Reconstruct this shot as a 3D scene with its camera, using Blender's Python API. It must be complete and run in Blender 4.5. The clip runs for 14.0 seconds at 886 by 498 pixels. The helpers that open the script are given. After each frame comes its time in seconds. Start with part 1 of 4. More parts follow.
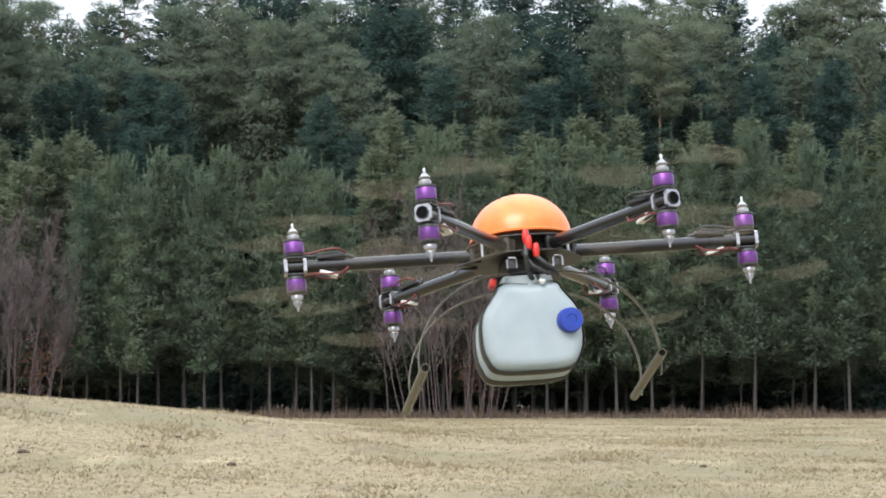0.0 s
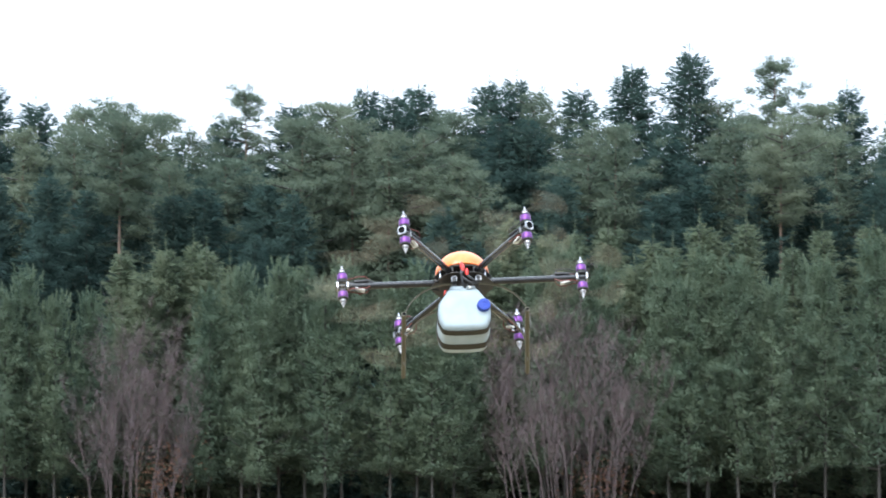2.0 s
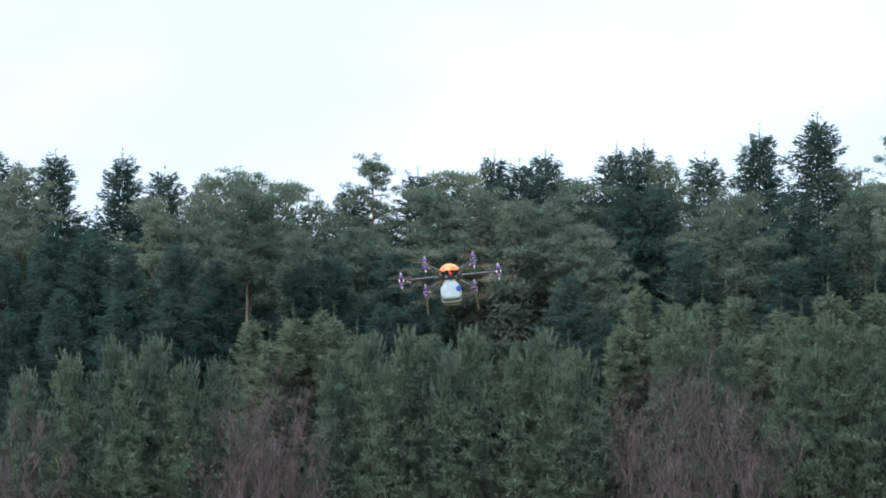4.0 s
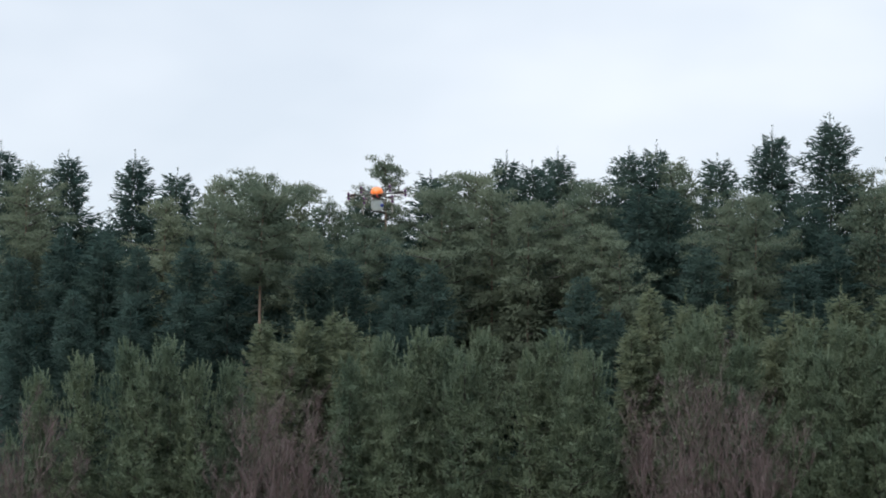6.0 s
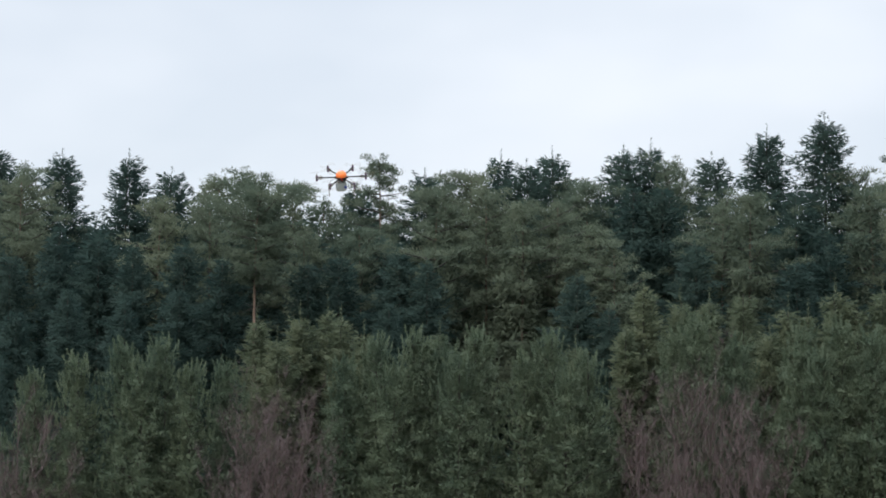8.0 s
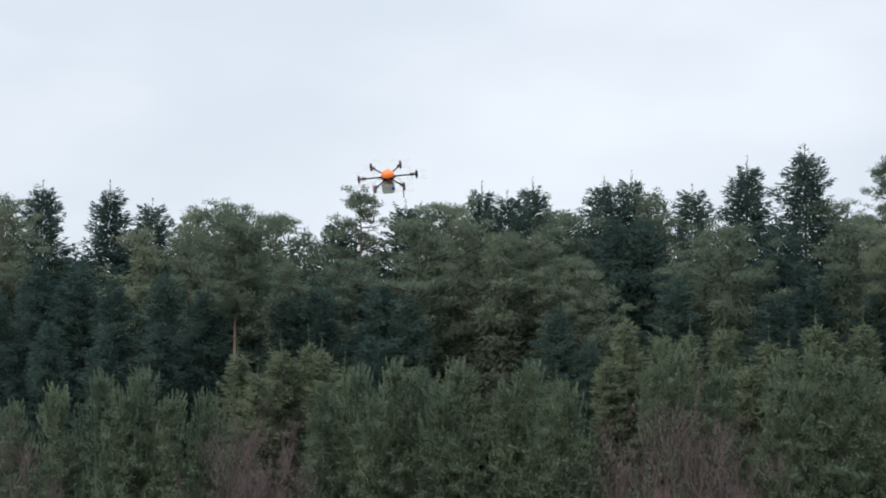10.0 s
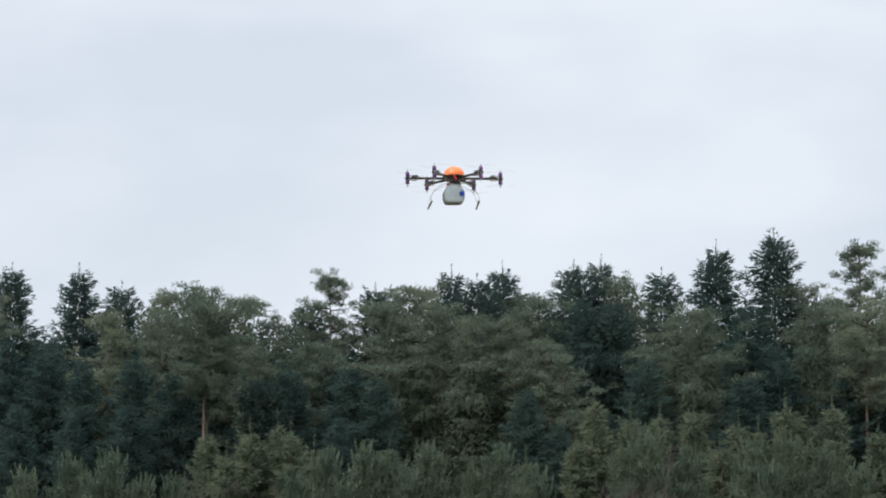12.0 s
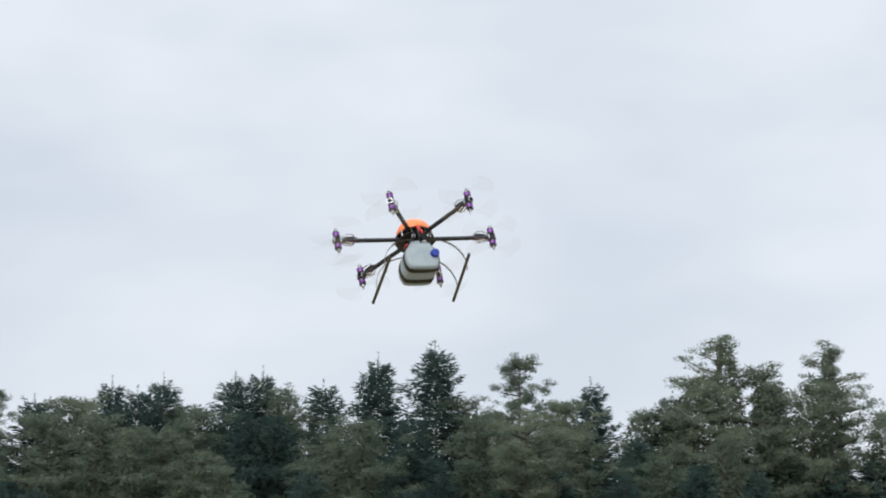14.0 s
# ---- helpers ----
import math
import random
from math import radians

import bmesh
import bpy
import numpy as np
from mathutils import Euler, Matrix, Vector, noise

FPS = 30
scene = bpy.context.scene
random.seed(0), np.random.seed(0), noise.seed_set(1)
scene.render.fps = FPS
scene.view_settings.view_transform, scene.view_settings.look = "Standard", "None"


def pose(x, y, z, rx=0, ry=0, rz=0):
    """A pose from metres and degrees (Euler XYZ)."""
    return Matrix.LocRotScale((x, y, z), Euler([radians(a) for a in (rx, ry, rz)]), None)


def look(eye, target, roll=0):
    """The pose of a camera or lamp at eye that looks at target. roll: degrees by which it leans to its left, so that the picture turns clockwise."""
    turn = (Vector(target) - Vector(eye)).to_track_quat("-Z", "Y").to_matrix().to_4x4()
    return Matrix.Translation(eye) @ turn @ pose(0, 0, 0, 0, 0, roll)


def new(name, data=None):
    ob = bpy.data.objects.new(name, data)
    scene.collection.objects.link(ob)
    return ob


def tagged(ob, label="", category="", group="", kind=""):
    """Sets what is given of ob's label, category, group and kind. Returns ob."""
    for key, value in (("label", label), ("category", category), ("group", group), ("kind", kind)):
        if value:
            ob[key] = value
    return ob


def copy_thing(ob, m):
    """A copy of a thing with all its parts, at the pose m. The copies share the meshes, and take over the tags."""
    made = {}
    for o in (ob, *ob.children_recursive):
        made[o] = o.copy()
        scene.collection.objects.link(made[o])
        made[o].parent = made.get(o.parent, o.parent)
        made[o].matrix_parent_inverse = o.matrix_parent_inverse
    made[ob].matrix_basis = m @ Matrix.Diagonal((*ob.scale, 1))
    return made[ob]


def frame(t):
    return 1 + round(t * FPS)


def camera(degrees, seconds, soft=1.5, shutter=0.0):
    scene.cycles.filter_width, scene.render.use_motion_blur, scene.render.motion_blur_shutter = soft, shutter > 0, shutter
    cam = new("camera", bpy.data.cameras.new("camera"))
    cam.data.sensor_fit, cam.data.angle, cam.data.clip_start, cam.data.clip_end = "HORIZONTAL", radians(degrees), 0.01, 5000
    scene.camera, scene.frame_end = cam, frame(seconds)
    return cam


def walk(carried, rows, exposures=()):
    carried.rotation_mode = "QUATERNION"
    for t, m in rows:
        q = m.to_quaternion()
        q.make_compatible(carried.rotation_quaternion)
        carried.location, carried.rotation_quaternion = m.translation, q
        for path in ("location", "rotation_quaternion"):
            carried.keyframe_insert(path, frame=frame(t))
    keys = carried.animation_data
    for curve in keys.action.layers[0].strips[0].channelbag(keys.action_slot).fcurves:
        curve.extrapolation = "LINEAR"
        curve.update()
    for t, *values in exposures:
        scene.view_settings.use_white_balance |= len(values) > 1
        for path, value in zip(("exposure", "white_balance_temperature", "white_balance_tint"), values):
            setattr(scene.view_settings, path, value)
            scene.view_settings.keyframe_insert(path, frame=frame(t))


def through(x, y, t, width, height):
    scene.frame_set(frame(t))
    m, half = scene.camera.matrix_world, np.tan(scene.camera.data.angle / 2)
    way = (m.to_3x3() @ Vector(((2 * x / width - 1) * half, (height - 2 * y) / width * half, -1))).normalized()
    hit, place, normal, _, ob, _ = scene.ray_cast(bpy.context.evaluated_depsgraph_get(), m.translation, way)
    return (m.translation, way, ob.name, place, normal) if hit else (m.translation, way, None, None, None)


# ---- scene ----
cam = camera(17.93, 14.0, soft=1.8, shutter=0.3)
EYE = 1.6
# seconds, yaw, pitch, roll of a camera that pans and tilts on its stand
PAN = [
    (0.0, 0.0, 2.6, 0.0), (0.5, -0.554, 2.808, -0.118), (1.0, -0.396, 3.347, -0.148), (1.5, 0.713, 4.296, -0.11),
    (2.0, 2.456, 4.849, 0.009), (2.5, 3.825, 5.263, 0.113), (3.0, 4.578, 5.736, 0.229), (3.5, 4.882, 6.213, 0.232),
    (4.0, 5.059, 6.248, 0.27), (6.5, 5.33, 6.278, 0.301), (7.0, 5.323, 6.265, 0.33), (7.5, 5.288, 6.247, 0.301),
    (10.0, 4.81, 6.902, 0.237), (10.5, 4.791, 7.454, 0.256), (11.0, 4.701, 7.77, 0.244), (11.5, 4.586, 7.99, 0.259),
    (12.0, 4.19, 8.599, 0.226), (12.5, 3.397, 9.852, 0.158), (13.0, 1.311, 10.872, 0.021), (13.5, -1.012, 10.908, -0.269),
    (14.0, -2.785, 10.868, -0.47),
]
EXPOSE = [(0.0, 0.52, 6500, 10), (1.0, 0.66, 6200, 9), (1.5, 0.75, 6000, 8), (2.0, 0.88, 5950, 7), (3.0, 0.82, 5800, 5), (4.0, 0.42, 5800, 5), (6.5, 0.05, 6500, 10), (11.0, -0.02, 6500, 10), (12.5, -0.1, 6500, 10), (14.0, -0.15, 6500, 10)]
walk(cam, [(t, pose(0, 0, EYE, 0, 0, yaw) @ pose(0, 0, 0, 90 + pitch) @ pose(0, 0, 0, 0, 0, roll)) for t, yaw, pitch, roll in PAN], EXPOSE)

# ---- world and sun ----
SUN_ELEVATION, SUN_AZIMUTH = 46.0, 203.0  # degrees; azimuth clockwise from straight ahead


def build_world():
    world = bpy.data.worlds.new("sky")
    scene.world = world
    world.use_nodes = True
    nt = world.node_tree
    nt.nodes.clear()
    add, link = nt.nodes.new, nt.links.new
    out, bg = add("ShaderNodeOutputWorld"), add("ShaderNodeBackground")
    sky = add("ShaderNodeTexSky")
    sky.sky_type, sky.sun_disc = "NISHITA", False
    sky.sun_elevation, sky.sun_rotation = radians(SUN_ELEVATION), radians(SUN_AZIMUTH)
    sky.dust_density = 2.0
    scale = add("ShaderNodeVectorMath")
    scale.operation = "SCALE"
    scale.inputs["Scale"].default_value = 0.11
    link(sky.outputs["Color"], scale.inputs[0])
    # thin cloud over the whole sky, drawn out sideways
    coord, mapping, noise1, ramp = add("ShaderNodeTexCoord"), add("ShaderNodeMapping"), add("ShaderNodeTexNoise"), add("ShaderNodeValToRGB")
    mapping.inputs["Scale"].default_value = (7.0, 7.0, 16.0)
    noise1.inputs["Scale"].default_value, noise1.inputs["Detail"].default_value, noise1.inputs["Roughness"].default_value = 1.0, 3.0, 0.45
    ramp.color_ramp.elements[0].position, ramp.color_ramp.elements[0].color = 0.36, (0.72, 0.72, 0.72, 1)
    ramp.color_ramp.elements[1].position, ramp.color_ramp.elements[1].color = 0.62, (0.97, 0.97, 0.97, 1)
    cloud = add("ShaderNodeMix")
    cloud.data_type = "RGBA"
    cloud.inputs["B"].default_value = (0.88, 0.94, 1.02, 1)
    link(coord.outputs["Generated"], mapping.inputs["Vector"])
    link(mapping.outputs["Vector"], noise1.inputs["Vector"])
    link(noise1.outputs["Fac"], ramp.inputs["Fac"])
    link(ramp.outputs["Color"], cloud.inputs["Factor"])
    link(scale.outputs["Vector"], cloud.inputs["A"])
    # an overcast sky: brighter overhead than near the horizon
    split, rise = add("ShaderNodeSeparateXYZ"), add("ShaderNodeMapRange")
    rise.interpolation_type = "SMOOTHSTEP"
    for socket, value in (("From Min", 0.25), ("From Max", 0.95), ("To Min", 1.0), ("To Max", 2.5)):
        rise.inputs[socket].default_value = value
    link(coord.outputs["Generated"], split.inputs["Vector"])
    link(split.outputs["Z"], rise.inputs["Value"])
    link(rise.outputs["Result"], bg.inputs["Strength"])
    link(cloud.outputs["Result"], bg.inputs["Color"])
    link(bg.outputs["Background"], out.inputs["Surface"])
    lamp = bpy.data.lights.new("sun", "SUN")
    lamp.energy, lamp.angle, lamp.color = 1.9, radians(38), (1.0, 0.965, 0.92)
    a, e = radians(SUN_AZIMUTH), radians(SUN_ELEVATION)
    way = Vector((math.sin(a) * math.cos(e), math.cos(a) * math.cos(e), math.sin(e)))
    new("sun", lamp).matrix_basis = look(way * 50, (0, 0, 0))


build_world()

# ---- materials ----


def material(name, low, high, scale=8.0, rough=0.7, metal=0.0, bump=0.0, island=0.0, detail=4.0, clear=0.0, spec=0.5, each=0.0, stretch=(1, 1, 1)):
    """Colour varies between low and high by noise at real-world size, by piece (island) and by object (each)."""
    m = bpy.data.materials.new(name)
    m.use_nodes = True
    nt = m.node_tree
    add, link = nt.nodes.new, nt.links.new
    bsdf = nt.nodes["Principled BSDF"]
    bsdf.inputs["Roughness"].default_value, bsdf.inputs["Metallic"].default_value = rough, metal
    bsdf.inputs["Specular IOR Level"].default_value = spec
    bsdf.inputs["Coat Weight"].default_value = clear
    coord, mapping, noise1, mix = add("ShaderNodeTexCoord"), add("ShaderNodeMapping"), add("ShaderNodeTexNoise"), add("ShaderNodeMix")
    mapping.inputs["Scale"].default_value = stretch
    noise1.inputs["Scale"].default_value, noise1.inputs["Detail"].default_value = scale, detail
    mix.data_type = "RGBA"
    mix.inputs["A"].default_value, mix.inputs["B"].default_value = (*low, 1), (*high, 1)
    link(coord.outputs["Object"], mapping.inputs["Vector"])
    link(mapping.outputs["Vector"], noise1.inputs["Vector"])
    spread = add("ShaderNodeMapRange")
    spread.inputs["From Min"].default_value, spread.inputs["From Max"].default_value = 0.3, 0.7
    link(noise1.outputs["Fac"], spread.inputs["Value"])
    fac = spread.outputs["Result"]
    for weight, node, socket in ((island, "ShaderNodeNewGeometry", "Random Per Island"), (each, "ShaderNodeObjectInfo", "Random")):
        if weight:
            source, blend = add(node), add("ShaderNodeMix")
            blend.inputs["Factor"].default_value = weight
            link(fac, blend.inputs["A"])
            link(source.outputs[socket], blend.inputs["B"])
            fac = blend.outputs["Result"]
    link(fac, mix.inputs["Factor"])
    link(mix.outputs["Result"], bsdf.inputs["Base Color"])
    if bump:
        relief = add("ShaderNodeBump")
        relief.inputs["Strength"].default_value, relief.inputs["Distance"].default_value = 0.6, bump
        link(noise1.outputs["Fac"], relief.inputs["Height"])
        link(relief.outputs["Normal"], bsdf.inputs["Normal"])
    return m


def leafy(name, low, high, scale, island, each, through=0.5):
    """Foliage: matt, with some light passing through."""
    m = material(name, low, high, scale, rough=0.75, island=island, each=each, spec=0.25)
    nt = m.node_tree
    bsdf, out = nt.nodes["Principled BSDF"], nt.nodes["Material Output"]
    thin, mix = nt.nodes.new("ShaderNodeBsdfTranslucent"), nt.nodes.new("ShaderNodeMixShader")
    mix.inputs["Fac"].default_value = through
    nt.links.new(bsdf.inputs["Base Color"].links[0].from_socket, thin.inputs["Color"])
    nt.links.new(bsdf.outputs["BSDF"], mix.inputs[1])
    nt.links.new(thin.outputs["BSDF"], mix.inputs[2])
    nt.links.new(mix.outputs["Shader"], out.inputs["Surface"])
    return m


M = {
    "spruce": leafy("spruce needles", (0.026, 0.056, 0.052), (0.066, 0.106, 0.086), 0.9, 0.15, 0.4),
    "young_spruce": leafy("young spruce needles", (0.064, 0.102, 0.070), (0.182, 0.206, 0.126), 0.9, 0.15, 0.35),
    "pine": leafy("pine needles", (0.060, 0.094, 0.070), (0.172, 0.198, 0.132), 0.8, 0.15, 0.5),
    "young_pine": leafy("young pine needles", (0.068, 0.110, 0.078), (0.182, 0.224, 0.144), 0.8, 0.15, 0.3),
    "copper": leafy("dry beech leaves", (0.085, 0.042, 0.026), (0.185, 0.095, 0.058), 2.0, 0.5, 0.0),
    "bark": material("grey bark", (0.028, 0.026, 0.024), (0.072, 0.067, 0.060), 3.0, 0.9, bump=0.02, each=0.3, stretch=(2, 2, 0.6)),
    "red_bark": material("reddish pine bark", (0.070, 0.052, 0.041), (0.205, 0.142, 0.105), 2.5, 0.9, bump=0.02, stretch=(2, 2, 0.5)),
    "twig": material("purplish bare twigs", (0.046, 0.034, 0.036), (0.108, 0.080, 0.081), 1.2, 0.85, island=0.4),
    "brush": material("dry brown undergrowth", (0.05, 0.036, 0.026), (0.15, 0.105, 0.075), 1.0, 0.9, island=0.6),
    "straw": material("dry grass blades", (0.122, 0.098, 0.055), (0.335, 0.275, 0.162), 0.5, 0.7, island=0.5),
    "litter": material("needle and leaf litter", (0.09, 0.065, 0.045), (0.20, 0.15, 0.105), 3, 0.95, bump=0.02),
    "soil": material("dark soil", (0.035, 0.024, 0.016), (0.10, 0.07, 0.045), 20, 0.95, bump=0.01),
    "orange": material("orange painted shell", (0.74, 0.150, 0.016), (0.84, 0.20, 0.028), 30, 0.32, clear=0.3),
    "carbon": material("black carbon tube", (0.005, 0.005, 0.006), (0.012, 0.012, 0.014), 120, 0.2, spec=0.5, clear=0.2, bump=0.0003, stretch=(1, 4, 4)),
    "plate": material("dark plate with dust", (0.012, 0.011, 0.010), (0.046, 0.039, 0.032), 45, 0.5, bump=0.0006),
    "purple": material("purple anodised aluminium", (0.105, 0.034, 0.16), (0.17, 0.060, 0.235), 60, 0.36, metal=0.7),
    "black": material("black plastic", (0.012, 0.012, 0.013), (0.035, 0.035, 0.037), 80, 0.45),
    # near-black that paints the shade inside open tube ends
    "bore": material("near-black for shade in tube ends", (0.004, 0.004, 0.004), (0.008, 0.008, 0.008), 50, 0.95, spec=0.05),
    "alloy": material("bright aluminium", (0.30, 0.30, 0.32), (0.50, 0.50, 0.52), 90, 0.3, metal=0.9),
    "jug": leafy("milky white plastic", (0.40, 0.47, 0.50), (0.49, 0.56, 0.59), 14, 0.0, 0.0, 0.3),
    "blue": material("blue plastic cap", (0.007, 0.030, 0.25), (0.012, 0.045, 0.34), 60, 0.4),
    "strap": material("olive grey webbing", (0.020, 0.017, 0.010), (0.045, 0.040, 0.026), 200, 0.8, bump=0.0006),
    "skid": material("olive brown fibreglass tube", (0.034, 0.028, 0.011), (0.065, 0.054, 0.022), 70, 0.4),
    "hoop": material("pale fibreglass strip", (0.050, 0.044, 0.026), (0.13, 0.118, 0.080), 40, 0.35),
    "red": material("red plastic", (0.42, 0.015, 0.012), (0.62, 0.03, 0.02), 60, 0.4),
    "red_lead": material("dull red wire", (0.085, 0.014, 0.013), (0.17, 0.028, 0.022), 60, 0.45),
    "label": material("silver grey heat sink", (0.50, 0.50, 0.48), (0.68, 0.68, 0.65), 60, 0.45),
    "blade": leafy("beige propeller blade", (0.40, 0.32, 0.22), (0.50, 0.42, 0.30), 30, 0.0, 0.0),
}


def see_through(m, share):
    """Lets a share of the light pass straight through."""
    nt = m.node_tree
    out, clear, mix = nt.nodes["Material Output"], nt.nodes.new("ShaderNodeBsdfTransparent"), nt.nodes.new("ShaderNodeMixShader")
    mix.inputs["Fac"].default_value = share
    nt.links.new(out.inputs["Surface"].links[0].from_socket, mix.inputs[1])
    nt.links.new(clear.outputs["BSDF"], mix.inputs[2])
    nt.links.new(mix.outputs["Shader"], out.inputs["Surface"])


see_through(M["blade"], 0.92)
M["jug"].node_tree.nodes["Principled BSDF"].inputs["Roughness"].default_value = 0.27


def grass_material():
    """Short winter grass: straw with greener and bare patches, drawn out across the slope, and fine blades."""
    m = material("winter grass", (0.100, 0.079, 0.042), (0.315, 0.252, 0.145), 8.0, 0.85, bump=0.10, detail=9.0)
    nt = m.node_tree
    add, link = nt.nodes.new, nt.links.new
    bsdf = nt.nodes["Principled BSDF"]
    base = bsdf.inputs["Base Color"].links[0].from_socket
    coord = [n for n in nt.nodes if n.type == "TEX_COORD"][0]
    for scale, stretch, low, high, colour in ((0.16, (1, 0.5, 1), 0.47, 0.60, (0.125, 0.112, 0.055)), (1.1, (1, 0.35, 1), 0.56, 0.70, (0.13, 0.095, 0.057)), (0.5, (1, 0.3, 1), 0.60, 0.80, (0.38, 0.315, 0.19))):
        mapping, noise1, span, mix = add("ShaderNodeMapping"), add("ShaderNodeTexNoise"), add("ShaderNodeMapRange"), add("ShaderNodeMix")
        mapping.inputs["Scale"].default_value = stretch
        mapping.inputs["Location"].default_value = (scale * 37, scale * 11, 0)
        noise1.inputs["Scale"].default_value, noise1.inputs["Detail"].default_value = scale, 4
        span.inputs["From Min"].default_value, span.inputs["From Max"].default_value, span.inputs["To Max"].default_value = low, high, 0.75
        mix.data_type = "RGBA"
        mix.inputs["B"].default_value = (*colour, 1)
        link(coord.outputs["Object"], mapping.inputs["Vector"])
        link(mapping.outputs["Vector"], noise1.inputs["Vector"])
        link(noise1.outputs["Fac"], span.inputs["Value"])
        link(span.outputs["Result"], mix.inputs["Factor"])
        link(base, mix.inputs["A"])
        base = mix.outputs["Result"]
    link(base, bsdf.inputs["Base Color"])
    return m


# ---- mesh helpers ----
def mesh_of(name, verts, faces, mat, smooth=False):
    me = bpy.data.meshes.new(name)
    me.from_pydata([tuple(v) for v in verts], [], faces)
    me.materials.append(mat)
    if smooth:
        me.polygons.foreach_set("use_smooth", [True] * len(me.polygons))
    return me


def part(name, bm, mat, parent=None, label="", smooth=True):
    me = bpy.data.meshes.new(name)
    bmesh.ops.recalc_face_normals(bm, faces=bm.faces)
    bm.to_mesh(me)
    bm.free()
    me.materials.append(mat)
    if smooth:
        me.polygons.foreach_set("use_smooth", [True] * len(me.polygons))
        me.set_sharp_from_angle(angle=radians(38))
    ob = new(name, me)
    ob.parent = parent
    return tagged(ob, label)


def child(name, me, parent, label=""):
    ob = new(name, me)
    ob.parent = parent
    return tagged(ob, label)


def ring_tube(bm, path, radii, sides=10, cap=True, flat=1.0, across=None):
    """A tube along path; flat squeezes it to a strip, whose broad side lies along 'across'."""
    rings = []
    pts = [Vector(p) for p in path]
    for i, p in enumerate(pts):
        d = (pts[min(i + 1, len(pts) - 1)] - pts[max(i - 1, 0)]).normalized()
        u = Vector(across) if across else (Vector((0, 0, 1)) if abs(d.z) < 0.9 else Vector((1, 0, 0)))
        u = (u - d * u.dot(d)).normalized()
        v = d.cross(u)
        r = radii[i] if isinstance(radii, (list, tuple)) else radii
        rings.append([bm.verts.new(p + (u * math.cos(a) + v * math.sin(a) * flat) * r) for a in (2 * math.pi * k / sides for k in range(sides))])
    for a, b in zip(rings, rings[1:]):
        for k in range(sides):
            bm.faces.new((a[k], a[(k + 1) % sides], b[(k + 1) % sides], b[k]))
    if cap:
        bm.faces.new(rings[0][::-1])
        bm.faces.new(rings[-1])
    return bm


def tube(path, radii, sides=10, cap=True, flat=1.0, across=None):
    return ring_tube(bmesh.new(), path, radii, sides, cap, flat, across)


def turned(profile, sides=24, at=(0, 0, 0)):
    """A body turned round z from (radius, z) pairs."""
    bm = bmesh.new()
    rings = []
    for r, z in profile:
        if r < 1e-6:
            rings.append([bm.verts.new((at[0], at[1], at[2] + z))])
        else:
            rings.append([bm.verts.new((at[0] + r * math.cos(a), at[1] + r * math.sin(a), at[2] + z)) for a in (2 * math.pi * k / sides for k in range(sides))])
    for a, b in zip(rings, rings[1:]):
        for k in range(sides):
            k2 = (k + 1) % sides
            if len(a) == 1 and len(b) > 1:
                bm.faces.new((a[0], b[k], b[k2]))
            elif len(b) == 1 and len(a) > 1:
                bm.faces.new((a[k], a[k2], b[0]))
            elif len(a) > 1:
                bm.faces.new((a[k], a[k2], b[k2], b[k]))
    for ring in (rings[0], rings[-1]):
        if len(ring) > 1:
            bm.faces.new(ring)
    return bm


def box(sx, sy, sz, m=None, bevel=0.0015):
    bm = bmesh.new()
    bmesh.ops.create_cube(bm, size=1, matrix=Matrix.Diagonal((sx, sy, sz, 1)))
    if bevel:
        bmesh.ops.bevel(bm, geom=bm.edges[:], offset=bevel, segments=2, affect="EDGES", profile=0.6)
    if m:
        bmesh.ops.transform(bm, matrix=m, verts=bm.verts)
    return bm


def blades(name, P, way, length, width, mat, rng, outward=None):
    """Many thin spikes (needles, grass, leaves) in one mesh, from arrays. outward: the way that each one's upper side faces."""
    n = len(P)
    way = way / np.linalg.norm(way, axis=1)[:, None]
    side = np.cross(way, rng.normal(size=(n, 3)))
    side /= np.linalg.norm(side, axis=1)[:, None] + 1e-9
    length, width = np.asarray(length)[:, None], np.asarray(width)[:, None]
    if outward is not None:  # wind each spike so that it faces outwards
        flip = np.sign(np.einsum("ij,ij->i", np.cross(side, way), outward))
        side *= np.where(flip == 0, 1, flip)[:, None]
    V = np.stack([P - side * width / 2, P + side * width / 2, P + way * length], axis=1).reshape(-1, 3)
    N = np.repeat(outward, 3, 0) if outward is not None else None
    T = np.arange(3 * n).reshape(-1, 3)
    me = bpy.data.meshes.new(name)
    me.vertices.add(len(V))
    me.vertices.foreach_set("co", V.astype(np.float32).ravel())
    me.loops.add(T.size)
    me.loops.foreach_set("vertex_index", T.astype(np.int32).ravel())
    me.polygons.add(len(T))
    me.polygons.foreach_set("loop_start", np.arange(0, T.size, 3, dtype=np.int32))
    me.update(calc_edges=True)
    if N is not None:
        me.polygons.foreach_set("use_smooth", [True] * len(T))
        N = N / (np.linalg.norm(N, axis=1)[:, None] + 1e-9)
        me.normals_split_custom_set_from_vertices(N.astype(np.float32))
    me.materials.append(mat)
    return me


# ---- ground ----
def ground_height(x, y):
    hump = 1.37 * math.exp(-(((x + 14) / 12) ** 2) - ((y - 62) / 15) ** 2)
    fade = max(0.0, min(1.0, (y - 12) / 15)) * max(0.0, min(1.0, (104 - y) / 12))
    swell = 0.10 * noise.noise(Vector((x * 0.07, y * 0.06, 0.3))) + 0.035 * noise.noise(Vector((x * 0.45, y * 0.3, 4)))
    return hump + fade * swell


